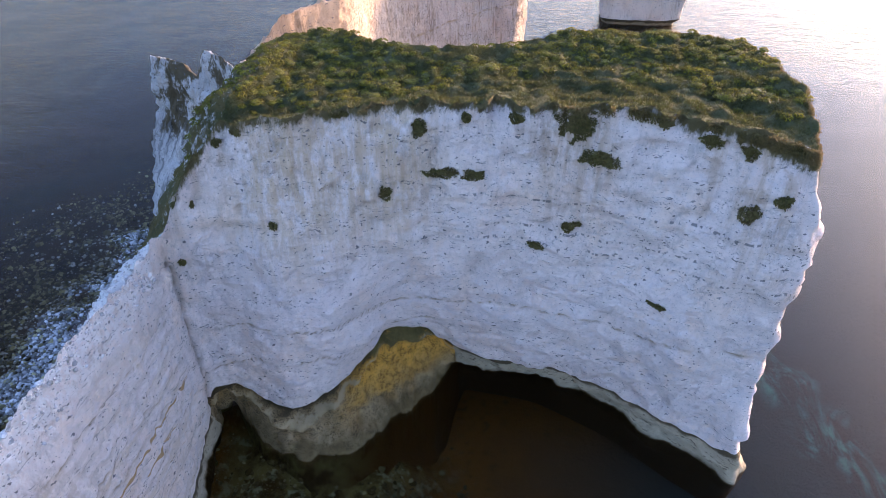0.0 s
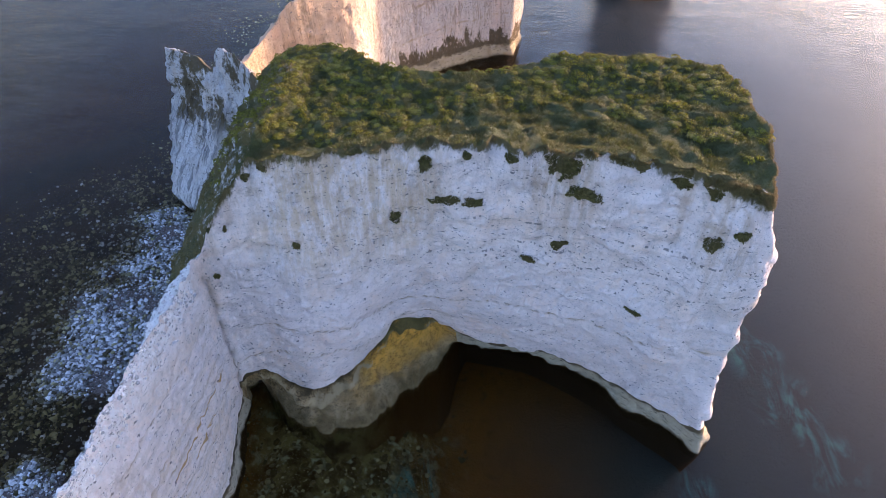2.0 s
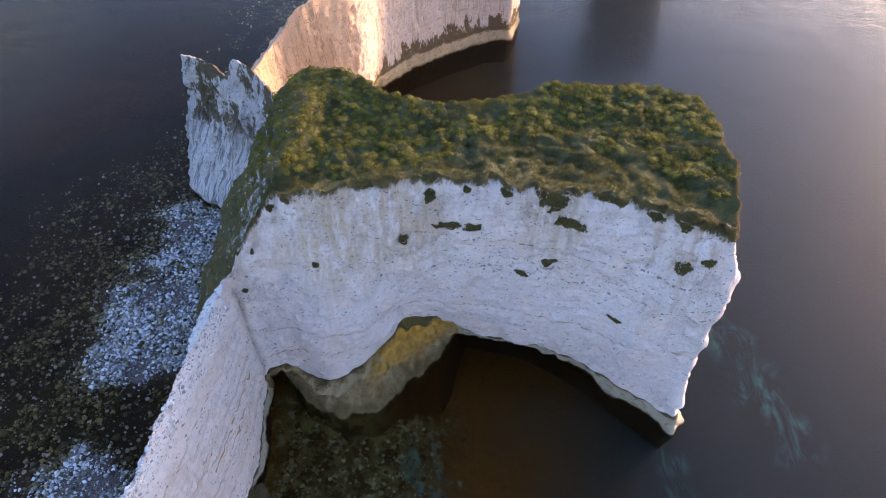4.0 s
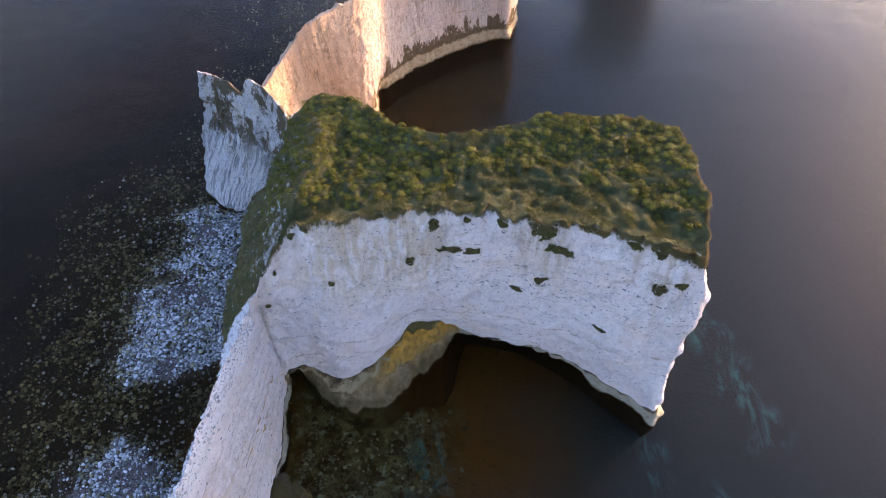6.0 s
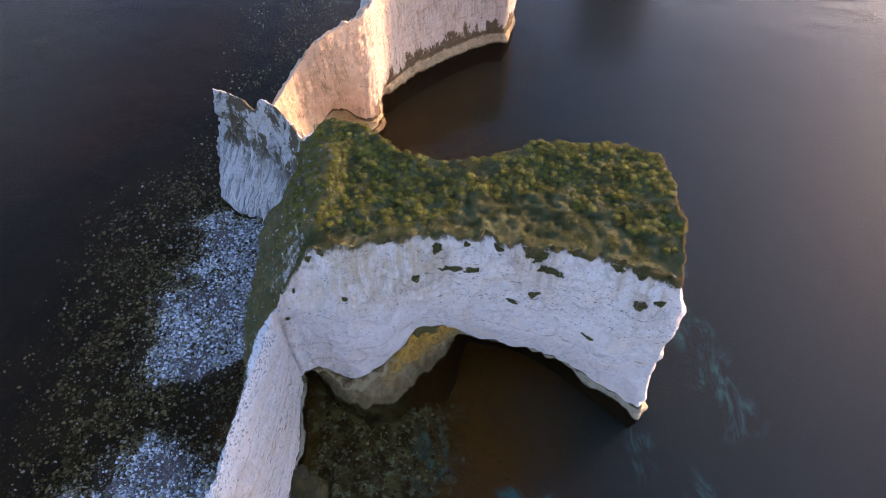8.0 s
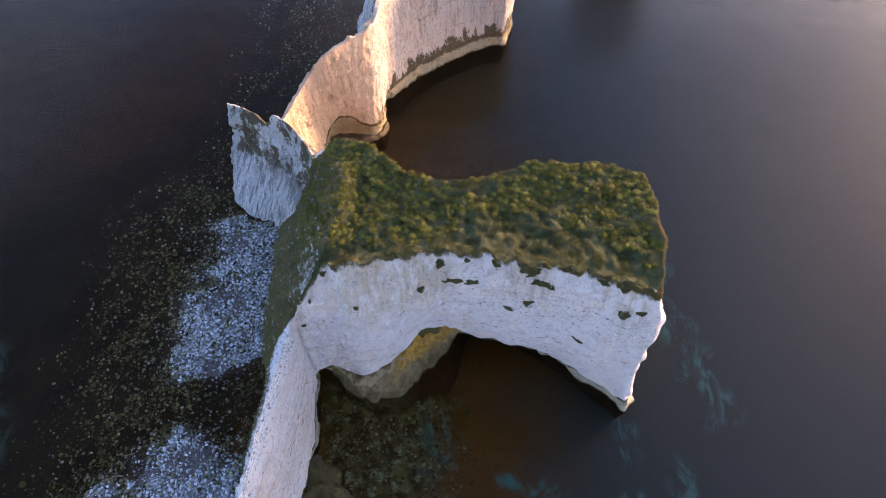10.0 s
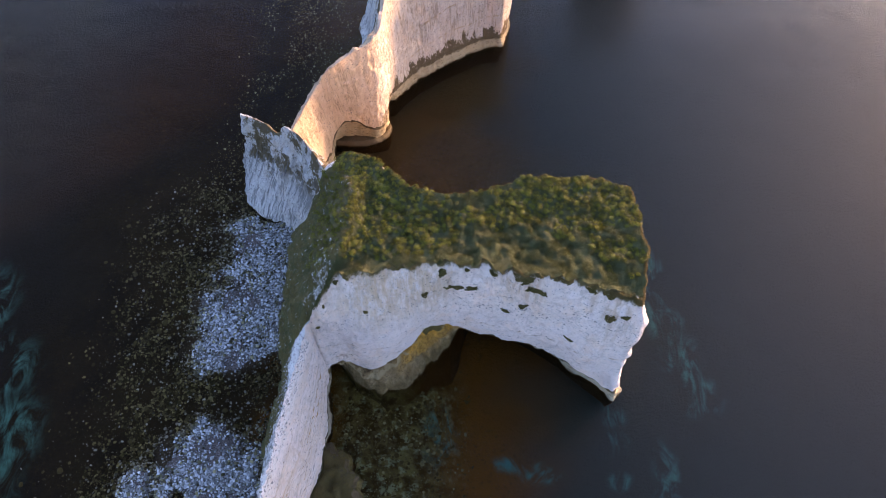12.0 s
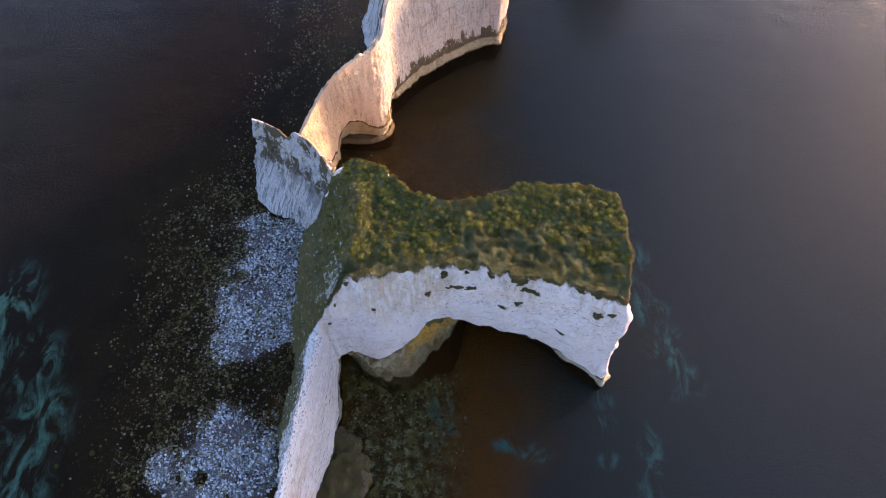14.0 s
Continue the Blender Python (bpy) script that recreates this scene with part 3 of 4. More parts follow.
def cap(name, edge, spacing, material, parent, label, seed, swell=0.1, relief=0.22):
    """The ground on top of a rock, stretched over its rim."""
    from mathutils.geometry import delaunay_2d_cdt
    x0, y0 = edge[:, :2].min(0)
    x1, y1 = edge[:, :2].max(0)
    gx, gy = np.meshgrid(np.arange(x0, x1, spacing), np.arange(y0, y1, spacing))
    g = np.stack([gx.ravel(), gy.ravel()], 1)
    g += np.random.default_rng(seed).uniform(-0.3, 0.3, g.shape) * spacing
    inside = np.zeros(len(g), bool)
    near = np.full(len(g), 1e9)
    n = len(edge)
    for k in range(n):
        a, b = edge[k, :2], edge[(k + 1) % n, :2]
        cross = (a[1] > g[:, 1]) != (b[1] > g[:, 1])
        inside ^= cross & (g[:, 0] < (b[0] - a[0]) * (g[:, 1] - a[1]) / (b[1] - a[1] + 1e-12) + a[0])
        near = np.minimum(near, np.hypot(*(g - a).T))
    keep = inside & (near > spacing * 0.45)
    g, near = g[keep], near[keep]
    w = 1 / (np.hypot(g[:, 0][:, None] - edge[None, :, 0], g[:, 1][:, None] - edge[None, :, 1]) ** 2.2 + 0.01)
    z = (w * edge[None, :, 2]).sum(1) / w.sum(1)
    q = np.stack([g[:, 0], g[:, 1], np.zeros(len(g))], 1)
    z += swell * smooth(0, 5, near) + smooth(0, 1.5, near) * relief * (0.8 * fbm(q, 2.2, 3, seed) + 0.75 * fbm(q, 0.7, 2, seed + 5))
    pts = np.concatenate([edge, np.stack([g[:, 0], g[:, 1], z], 1)])
    flat = [Vector(v) for v in pts[:, :2].tolist()]
    v2, _, f2, origin, _, _ = delaunay_2d_cdt(flat, [(k, (k + 1) % n) for k in range(n)], [], 1, 1e-5)
    pts2 = np.array([pts[o[0]] if o else (v[0], v[1], edge[np.argmin(np.hypot(edge[:, 0] - v[0], edge[:, 1] - v[1])), 2]) for v, o in zip(v2, origin)])
    return mesh_object(name, pts2, [tuple(f) for f in f2], material, parent, label)


def steady_bulge(amount):
    return lambda c: (np.full(len(c), amount), np.full(len(c), 0.85))


# ---------------------------------------------------------------- the sea and its bed
SAND = ((29, 50, 2.2, 4), (30, 43, 2.6, 4), (31.6, 36, 3.0, 4), (33, 31, 3.2, 3), (20.3, 27.8, 2.4, 1.6), (20.2, 24.2, 2.2, 1.6), (7.5, 21.2, 3.2, 1.0), (11, 19.8, 2.6, 1.0), (27, 20, 1.7, 4), (21, 19.3, 1.5, 1.2), (25.5, 14.5, 2.2, 3),
        (-66, 33, 6, 5), (-61, 23, 5, 6), (-62, 14, 6, 6), (-71, 42, 4, 7), (-2.5, 24.5, 2.2, 4.5))


def beaches(x, y):
    """How much cobble beach there is at a place, 0 to 1."""
    p = np.stack([x, y, np.zeros_like(x)], 1)
    wob = fbm(p, 6, 4, 330)
    patchy = 0.62 + 0.38 * smooth(-0.35, 0.25, fbm(p, 4, 3, 331))
    a = smooth(-45, -27.0, x + 2.2 * wob + 0.06 * (44 - y)) * smooth(-14, -17, x) * smooth(30.5, 34.5, y + 1.5 * wob) * smooth(60, 55, y + 2 * wob)
    b = smooth(1.35, 0.55, np.hypot((x + 31.6) / 9.0, (y - 14.5) / 10.5) + 0.3 * wob)
    bare = np.exp(-((x + 33.2) / 2.6) ** 2 - ((y - 39.0) / 4.5) ** 2)
    bare = np.maximum(bare, np.exp(-((x + 33.8) / 2.2) ** 2 - ((y - 18.2) / 1.7) ** 2))
    hole = np.exp(-((x + 34.0) / 1.0) ** 2 - ((y - 15.3) / 1.2) ** 2)
    return np.clip(np.maximum(a, b), 0, 1) * patchy * (1 - 0.8 * bare) * (1 - hole), bare


def bed_values(x, y):
    p = np.stack([x, y, np.zeros_like(x)], 1)
    wob = fbm(p, 7, 4, 300)
    beach, bare = beaches(x, y)
    shore = smooth(-68, -38, x) * smooth(-12, -17, x) * smooth(80, 58, y)
    bay = smooth(-19, -13, x) * smooth(3, -7, x) * smooth(38, 30, y) * smooth(-4, 8, y)
    far = smooth(-40, -30, x) * smooth(-10, -16, x) * smooth(50, 60, y) * smooth(130, 100, y)
    h = -4.6 + 3.7 * np.maximum(shore, 0.88 * bay) + 2.0 * far * (1 - shore) + 0.35 * wob
    top = np.clip(beach + 0.7 * bare, 0, 1)
    h = h * (1 - smooth(0, 0.7, top)) + smooth(0, 0.7, top) * (0.22 + 0.15 * wob)
    sand = np.zeros_like(x)
    for sx, sy, rx, ry in SAND:
        sand = np.maximum(sand, np.exp(-((x - sx) / rx) ** 2 - ((y - sy) / ry) ** 2))
    shoal = np.clip(0.8 * shore + 0.8 * bay + 0.5 * far, 0, 1) * smooth(-0.7, 0.5, fbm(p, 5, 4, 320))
    return h, sand, shoal, top, shore, bay, far


def sea():
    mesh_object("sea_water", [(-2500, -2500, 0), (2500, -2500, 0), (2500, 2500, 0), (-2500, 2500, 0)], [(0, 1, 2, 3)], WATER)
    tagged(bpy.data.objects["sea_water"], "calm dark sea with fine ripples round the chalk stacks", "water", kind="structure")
    xs = np.concatenate([np.linspace(-2500, -140, 8), np.arange(-120, 120.1, 0.8), np.linspace(140, 2500, 8)])
    ys = np.concatenate([np.linspace(-2500, -60, 6), np.arange(-30, 160.1, 0.8), np.linspace(180, 2500, 8)])
    gx, gy = np.meshgrid(xs, ys)
    x, y = gx.ravel(), gy.ravel()
    h, sand, shoal, dry, _, bay, _ = bed_values(x, y)
    w = len(xs)
    a = (np.arange(len(ys) - 1)[:, None] * w + np.arange(w - 1)[None, :]).ravel()
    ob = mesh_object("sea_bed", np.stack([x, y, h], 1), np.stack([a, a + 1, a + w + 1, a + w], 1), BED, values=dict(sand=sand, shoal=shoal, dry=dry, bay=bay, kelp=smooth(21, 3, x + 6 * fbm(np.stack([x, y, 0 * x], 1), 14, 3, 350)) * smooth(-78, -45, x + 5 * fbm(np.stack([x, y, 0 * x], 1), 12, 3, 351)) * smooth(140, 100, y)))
    tagged(ob, "dark brown weedy sea bed with pale sand streaks", "sea bed", kind="structure")


sea()


# ---------------------------------------------------------------- the headland
WING = [
    (-20.1, -4, 16.0, -19.8, -4, 1.5, -19.7, -4), (-19.7, 6, 16.8, -19.2, 6, 1.5, -19.0, 6), (-19.2, 12, 17.2, -18.4, 13, 1.5, -18.2, 13.2),
    (-18.5, 18, 17.8, -16.9, 18.5, 1.5, -16.7, 18.8), (-17.5, 25, 18.4, -16.6, 24, 1.5, -16.4, 24), (-16.9, 28.6, 18.6, -16.9, 28.5, 2, -17.0, 28.8),
]
FRONT = [
    (-16.3, 30.2, 19.0, -16.1, 30.4, 5.5, -17.0, 34), (-15.2, 31.1, 21.8, -14.8, 30.9, 5.2, -16, 33.2), (-13.0, 32.4, 24.4, -13.2, 31.2, 3.6, -14, 31.2),
    (-9.5, 32.9, 25.0, -10.6, 31.2, 2.9, -10.2, 29.1), (-5.5, 33.3, 25.5, -7.4, 32.9, 4.6, -7.2, 29.9), (-3, 33.3, 25.7, -4.8, 34.9, 7.2, -4.2, 33.0),
    (-0.8, 33.25, 25.8, -2.2, 35.9, 7.0, -1.5, 36), (1.5, 33.0, 26.1, -0.2, 36.3, 4.6, 0.3, 39.2), (4.0, 32.8, 26.1, 3.2, 36.3, 3.5, 3.5, 39),
    (8, 31.8, 26.7, 7, 35.2, 3.9, 7.6, 38), (12, 30.9, 26.3, 12, 33.8, 3, 12.2, 35),
]
EAST = [
    (15.5, 30.2, 26.0, 17, 30.2, 2.8, 16.9, 31), (18.3, 30.0, 25.4, 19.6, 28.6, 3.2, 20.3, 28.6), (18.7, 33, 26.3, 20.0, 32, 3, 20.8, 31.5),
    (18.7, 38, 26.5, 20.4, 38, 3, 20.8, 38), (18.0, 43.0, 26.2, 19.8, 44, 3, 20.2, 44.5), (12.4, 44.6, 26.3, 13, 46, 3, 13.2, 46.5),
    (7.4, 45.2, 26.1, 7.5, 47, 3, 7.6, 47.5), (4.2, 44.0, 25.7, 4.2, 45, 3, 4.2, 45.6), (-1.2, 42.7, 25.5, -1.2, 44, 3, -1.2, 44.4),
    (-6, 44.4, 25.5, -6, 45.6, 3, -6, 46), (-10.3, 48.3, 24.5, -10, 49.4, 3, -10, 50), (-13.9, 50.2, 23.3, -13.6, 51.5, 3, -13.5, 52),
]
WEST = [
    (-15.0, 49.2, 22.8, -21, 54.5, 3, -22.5, 55.5), (-12.4, 44.3, 25.0, -23, 47, 2.5, -24.4, 47), (-12.1, 39, 25.3, -23, 41, 2.5, -24.4, 41),
    (-12.7, 34.8, 25.0, -22.5, 36, 2.5, -24, 36), (-16.4, 31.5, 19.2, -22.2, 31.5, 2.5, -23.8, 31.4), (-17.3, 29, 18.5, -22.4, 28, 2.5, -24, 27),
    (-17.95, 24.5, 18.3, -23.4, 22.5, 2.5, -24.9, 22), (-18.85, 18, 17.7, -23.2, 17.2, 2, -24.2, 17), (-19.65, 10, 17.0, -21.5, 10, 2, -22.2, 10),
    (-20.4, -4, 16.0, -21.4, -4, 1.5, -22, -4),
]


def headland_bulge(c):
    s = c[:, 8]
    corner = smooth(16.6, 17.6, s) * smooth(19.2, 18.2, s)
    return 0.25 + 1.15 * smooth(6.5, 9, s) * smooth(18.8, 17.6, s) * (1 - 0.9 * corner) + 0.75 * corner + 2.7 * smooth(29, 30.5, s) * smooth(34, 32.5, s), 0.85 + 1.8 * corner


headland = thing("chalk_headland", "tall white chalk headland with turf on top and an undercut foot", "cliff")
cols, pts, lip_row, vals = cliff(WING + FRONT + EAST + WEST, 0.16, 120, headland_bulge, 11, joints=((11.2, 0.03, -14, 24), (8.6, 0.08, -15, -2), (4.2, 0, -25, -17.4), (6.6, 0, -25, -17.4), (9.0, 0, -25, -17.6), (10.2, 0, -25, -17.6), (13.4, 0, -25, -17.8)),
                                  cracks=((5.75, 0.8, 0.07, 17.0, 0.22),), scallop=lambda c: smooth(7.2, 8.2, c[:, 8]) * smooth(18.4, 17.4, c[:, 8]), crags=lambda c: 1 + 1.3 * smooth(6.2, 7.2, c[:, 8]) * smooth(12.6, 11.6, c[:, 8]), bow=lambda c: 0.03 + 0.2 * smooth(6, 8, c[:, 8]) * smooth(13.5, 12.5, c[:, 8]), lumps=lambda c: 1 - 0.75 * smooth(5.8, 5.0, c[:, 8]), shoulder=lambda c: 2.6 * smooth(28.8, 29.8, c[:, 8]) * smooth(33.4, 32.4, c[:, 8]))
part_of = cols[:, 8]
n_cols = len(cols)
order = np.arange(n_cols)
white = order[(part_of <= 29.2)]
green = np.append(order[(part_of >= 29.15)], 0)
brown = order[(part_of >= 5.5) & (part_of <= 13.2)]
cream = order[(part_of >= 13.1) & (part_of <= 29.2)]
under_wing = order[part_of <= 5.55]
at = pts.reshape(-1, 3)
vals["turf"] = np.tile(smooth(6.2, 7.2, part_of), len(pts))
vals["bare"] = np.clip(0.245 + smooth(29.5, 28.0, at[:, 1]) * smooth(0.9, 0.35, vals["down"]) + smooth(20.5, 18.5, at[:, 1])
                       + 0.15 * np.exp(-((at[:, 0] + 15.2) / 1.5) ** 2 - ((at[:, 1] - 33.3) / 2.6) ** 2), 0, 1)
face = wall_part("chalk_face", pts, white, lip_row, len(pts) - 1, CHALK, headland, "white chalk cliff face with flint lines and rusty stains", vals)
wall_part("grassy_slope", pts, green, 0, len(pts) - 1, SLOPE, headland, "steep olive grass slope with bare chalk patches", vals)
wall_part("weedy_ledge", pts, brown, 0, lip_row, TIDE_BROWN, headland, "brown weed-covered ledge under the arch, painted gold as if sunlit", vals)
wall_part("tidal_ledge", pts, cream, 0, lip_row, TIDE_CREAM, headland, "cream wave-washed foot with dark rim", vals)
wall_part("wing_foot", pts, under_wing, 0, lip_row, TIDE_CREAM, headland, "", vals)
turf = cap("turf", pts[-1], 0.22, TURF, headland, "short green turf over brown soil", 21, relief=0.26)


# ---------------------------------------------------------------- pinnacle and the rocks behind
def rock(name, label, controls, step, rows, bulge, seed, material, parts, tide=TIDE_CREAM, rough=1.0, top_material=None, joints=(), relief=0.15, flutes=(0.10, 12), lumps=1.0, sharp=False, cracks=(), back=None):
    root = thing(name, label, "rock")
    c, p, lip, v = cliff(controls, step, rows, steady_bulge(bulge), seed, rough, joints, flutes=flutes, lumps=lambda c: np.full(len(c), lumps), sharp=sharp, cracks=cracks)
    loop = np.append(np.arange(len(c)), 0)
    front = loop
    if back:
        # the shaded side, from one control row on, is darkened with grey lichened chalk
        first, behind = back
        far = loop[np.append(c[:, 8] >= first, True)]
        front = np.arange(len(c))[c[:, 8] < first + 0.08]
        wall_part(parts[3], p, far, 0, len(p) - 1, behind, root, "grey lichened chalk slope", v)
    wall_part(parts[0], p, front, lip, len(p) - 1, material, root, "", v)
    wall_part(parts[1], p, front, 0, lip, tide, root, "brown wave-washed foot", v)
    top = cap(parts[2], p[-1], max(0.4, step * 1.5), top_material or material, root, "", seed + 7, 0.1, relief)
    return root, p, top


PINNACLE = [
    (-16.5, 50.5, 18.6, -20.5, 52, 3, -21.5, 52), (-20.5, 56, 18.8, -24.5, 54.5, 2, -24.8, 54.2), (-23.4, 58.3, 18.9, -27.5, 56.8, 2, -27.9, 56.4),
    (-25, 59.6, 16.2, -29.3, 57.7, 2, -29.6, 57.3), (-26.4, 60.6, 16.7, -30.9, 58.6, 2, -31.2, 58.2), (-28.6, 61.7, 16.9, -32.4, 60.2, 2, -32.8, 59.8), (-30.4, 62.4, 17.0, -33.2, 61.2, 2, -33.6, 60.8),
    (-30.5, 62.9, 16.6, -33.5, 64, 2, -34, 64), (-29.0, 62.2, 16.8, -31, 66, 2, -31, 67), (-26.4, 60.9, 16.5, -28, 66, 2, -28, 67), (-24.9, 59.9, 16, -26, 64.5, 2, -26, 65.5), (-23.3, 58.55, 18.7, -22, 62, 2, -22, 63),
    (-20.35, 56.2, 18.6, -18, 60, 2, -17.5, 60.5), (-16.35, 50.75, 18.4, -14.6, 54, 2, -14, 55),
]
rock("chalk_pinnacle", "jagged grey-white chalk pinnacle with dark lichen patches", PINNACLE, 0.2, 90, 0.15, 31, CHALK_BARE, ("pinnacle_face", "pinnacle_foot", "pinnacle_crest"), tide=CHALK_BARE, rough=1.1, flutes=(0.28, 60), sharp=True)

RIDGE = [
    (-23.8, 61.9, 14.0, -22.6, 63, 2, -22.3, 63.6), (-22.5, 64.8, 15.0, -21.5, 66.2, 2.2, -21.2, 66.6), (-20.8, 68.0, 16.4, -20.7, 68.8, 2.4, -20.7, 69.0),
    (-19.6, 68.9, 18.0, -20.0, 69.7, 4.4, -20.6, 72.2), (-18.6, 69.3, 18.8, -18.3, 71.1, 6.1, -18.9, 73.3), (-17.0, 70.8, 19.1, -16.5, 71.9, 5.5, -16.8, 73.4),
    (-15.7, 72.1, 19.3, -15.2, 72.3, 3.9, -15.2, 72.9), (-14.3, 73.3, 19.3, -13.7, 72.9, 3.0, -13.5, 73.0), (-12.9, 74.6, 19.5, -12.3, 74.6, 2.4, -12.2, 75.0), (-12.0, 77.0, 19.7, -12.1, 77.2, 2.4, -12.2, 78.0),
    (-11.8, 80.0, 20.0, -12.0, 80.2, 2.8, -12.3, 81.2), (-11.5, 83.2, 20.1, -11.2, 81.9, 2.6, -11.0, 82.2), (-10.4, 86.3, 20.2, -9.6, 84.9, 2.4, -9.3, 84.7),
    (-7, 91, 20.5, -6, 89.1, 2.2, -5.6, 88.6), (2.5, 97.3, 20.5, 3.4, 95.5, 2.2, 3.8, 94.9), (7.0, 97.5, 20, 7.2, 96.6, 2, 7.5, 96.1), (8.0, 103, 20, 8.4, 103, 2, 8.6, 103),
]
RIDGE_BACK = [
    (0, 110, 20, 0, 110, 2, 0, 111), (-11, 104, 20.5, -17, 104, 2, -18.2, 104), (-11.4, 95, 20.5, -16.8, 95, 2, -17.9, 95), (-12.2, 84, 19.9, -16.3, 84, 2, -17.4, 84),
    (-12.6, 78, 19.5, -16, 79, 2, -17, 79.5), (-14.6, 73.9, 19.1, -17.8, 76.5, 2, -18.8, 77), (-16.0, 72.6, 19.1, -19.6, 74.6, 2, -20.6, 75), (-19.0, 69.8, 18.4, -22.4, 71, 2, -23.4, 71.3),
    (-21.2, 68.5, 16.2, -24, 69.5, 2, -25, 69.6), (-23.0, 65.1, 14.8, -25, 66, 2, -26, 66), (-24.2, 62.2, 13.9, -25.6, 62.4, 2, -26.4, 62.4),
]
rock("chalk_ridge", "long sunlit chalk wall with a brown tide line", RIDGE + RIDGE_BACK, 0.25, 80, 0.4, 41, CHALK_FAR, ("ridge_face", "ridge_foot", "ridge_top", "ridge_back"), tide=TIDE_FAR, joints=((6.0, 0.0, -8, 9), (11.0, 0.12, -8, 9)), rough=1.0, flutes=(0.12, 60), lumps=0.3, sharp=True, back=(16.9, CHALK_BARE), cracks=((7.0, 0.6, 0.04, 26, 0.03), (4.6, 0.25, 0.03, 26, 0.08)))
SHELF = [
    (-21.0, 74.2, 0.5, -21.0, 74.2, 0.2, -21, 74.2), (-20.6, 72.2, 0.5, -20.7, 71.9, 0.2, -20.7, 71.8), (-18, 71.7, 0.55, -18, 71.4, 0.2, -18, 71.3), (-15.2, 72.0, 0.6, -15.1, 71.7, 0.2, -15.1, 71.6),
    (-12.4, 73.9, 0.55, -12.1, 73.7, 0.2, -12.0, 73.6), (-11.8, 76, 0.5, -11.6, 76, 0.2, -11.5, 76), (-13.5, 78, 0.5, -13.5, 78, 0.2, -13.5, 78),
]
rock("tidal_shelf", "low cream wave-cut shelf at the foot of the ridge", SHELF, 0.25, 4, 0.02, 57, TIDE_FAR, ("shelf_side", "shelf_foot", "shelf_top"), tide=TIDE_FAR, rough=0.5, relief=0.1)

STACK = [
    (25.2, 126.5, 25, 24.9, 126.5, 1.3, 25.7, 127.5), (32, 125.5, 25.5, 32, 125.2, 1.3, 32, 126.5), (39.2, 126.5, 25, 39.4, 126.5, 1.3, 38.6, 127.5),
    (39, 132, 25, 39, 132, 1.3, 38.4, 132), (37, 138, 25, 37, 138, 1.3, 36.6, 137.6), (30, 139, 25, 30, 139, 1.3, 30, 138), (26, 134, 25, 26, 134, 1.3, 26.6, 134),
]
rock("chalk_stack", "square chalk sea stack with a brown undercut foot", STACK, 0.4, 50, 0.3, 51, CHALK_STACK, ("stack_face", "stack_foot", "stack_top"), tide=TIDE_FAR, top_material=TURF)


# ---------------------------------------------------------------- plants
ICO = bmesh.new()
bmesh.ops.create_icosphere(ICO, subdivisions=1, radius=1.0)
ICO_V = np.array([v.co[:] for v in ICO.verts])
ICO_F = np.array([[v.index for v in f.verts] for f in ICO.faces])
ICO.free()


def bvh_of(ob):
    from mathutils.bvhtree import BVHTree
    me = ob.data
    return BVHTree.FromPolygons([v.co.copy() for v in me.vertices], [tuple(p.vertices) for p in me.polygons])


def sample(ob, count, rng):
    """Random places on a mesh, with normals."""
    me = ob.data
    me.calc_loop_triangles()
    v = np.empty(len(me.vertices) * 3)
    me.vertices.foreach_get("co", v)
    v = v.reshape(-1, 3)
    t = np.empty(len(me.loop_triangles) * 3, np.int32)
    me.loop_triangles.foreach_get("vertices", t)
    t = t.reshape(-1, 3)
    a, b, c = v[t[:, 0]], v[t[:, 1]], v[t[:, 2]]
    n = np.cross(b - a, c - a)
    area = np.linalg.norm(n, axis=1)
    pick = rng.choice(len(t), count, p=area / area.sum())
    u, w = rng.random((count, 1)), rng.random((count, 1))
    flip = (u + w) > 1
    u, w = np.where(flip, 1 - u, u), np.where(flip, 1 - w, w)
    n = n[pick] / (area[pick][:, None] + 1e-12)
    n *= np.sign(n[:, 2:3] + 1e-6) if n[:, 2].mean() < 0 else 1
    return a[pick] + u * (b[pick] - a[pick]) + w * (c[pick] - a[pick]), n


def blades(base, up, length, width, rng, spread=0.6):
    """Narrow grass blades: one bent blade of two faces for each place."""
    n = len(base)
    d = up + rng.normal(0, spread, (n, 3))
    d /= np.linalg.norm(d, axis=1)[:, None]
    side = np.cross(d, rng.normal(0, 1, (n, 3)))
    side /= np.linalg.norm(side, axis=1)[:, None] + 1e-9
    side *= (width / 2)[:, None]
    mid = base + d * (length * 0.55)[:, None]
    tip = base + d * length[:, None] + rng.normal(0, 0.25, (n, 3)) * length[:, None] - np.array([0, 0, 0.15]) * length[:, None]
    v = np.stack([base - side, base + side, mid + side * 0.8, mid - side * 0.8, tip], 1).reshape(-1, 3)
    k = np.arange(n) * 5
    faces = [tuple(f) for f in np.stack([k, k + 1, k + 2, k + 3], 1).tolist()] + [tuple(f) for f in np.stack([k + 3, k + 2, k + 4], 1).tolist()]
    return v, faces


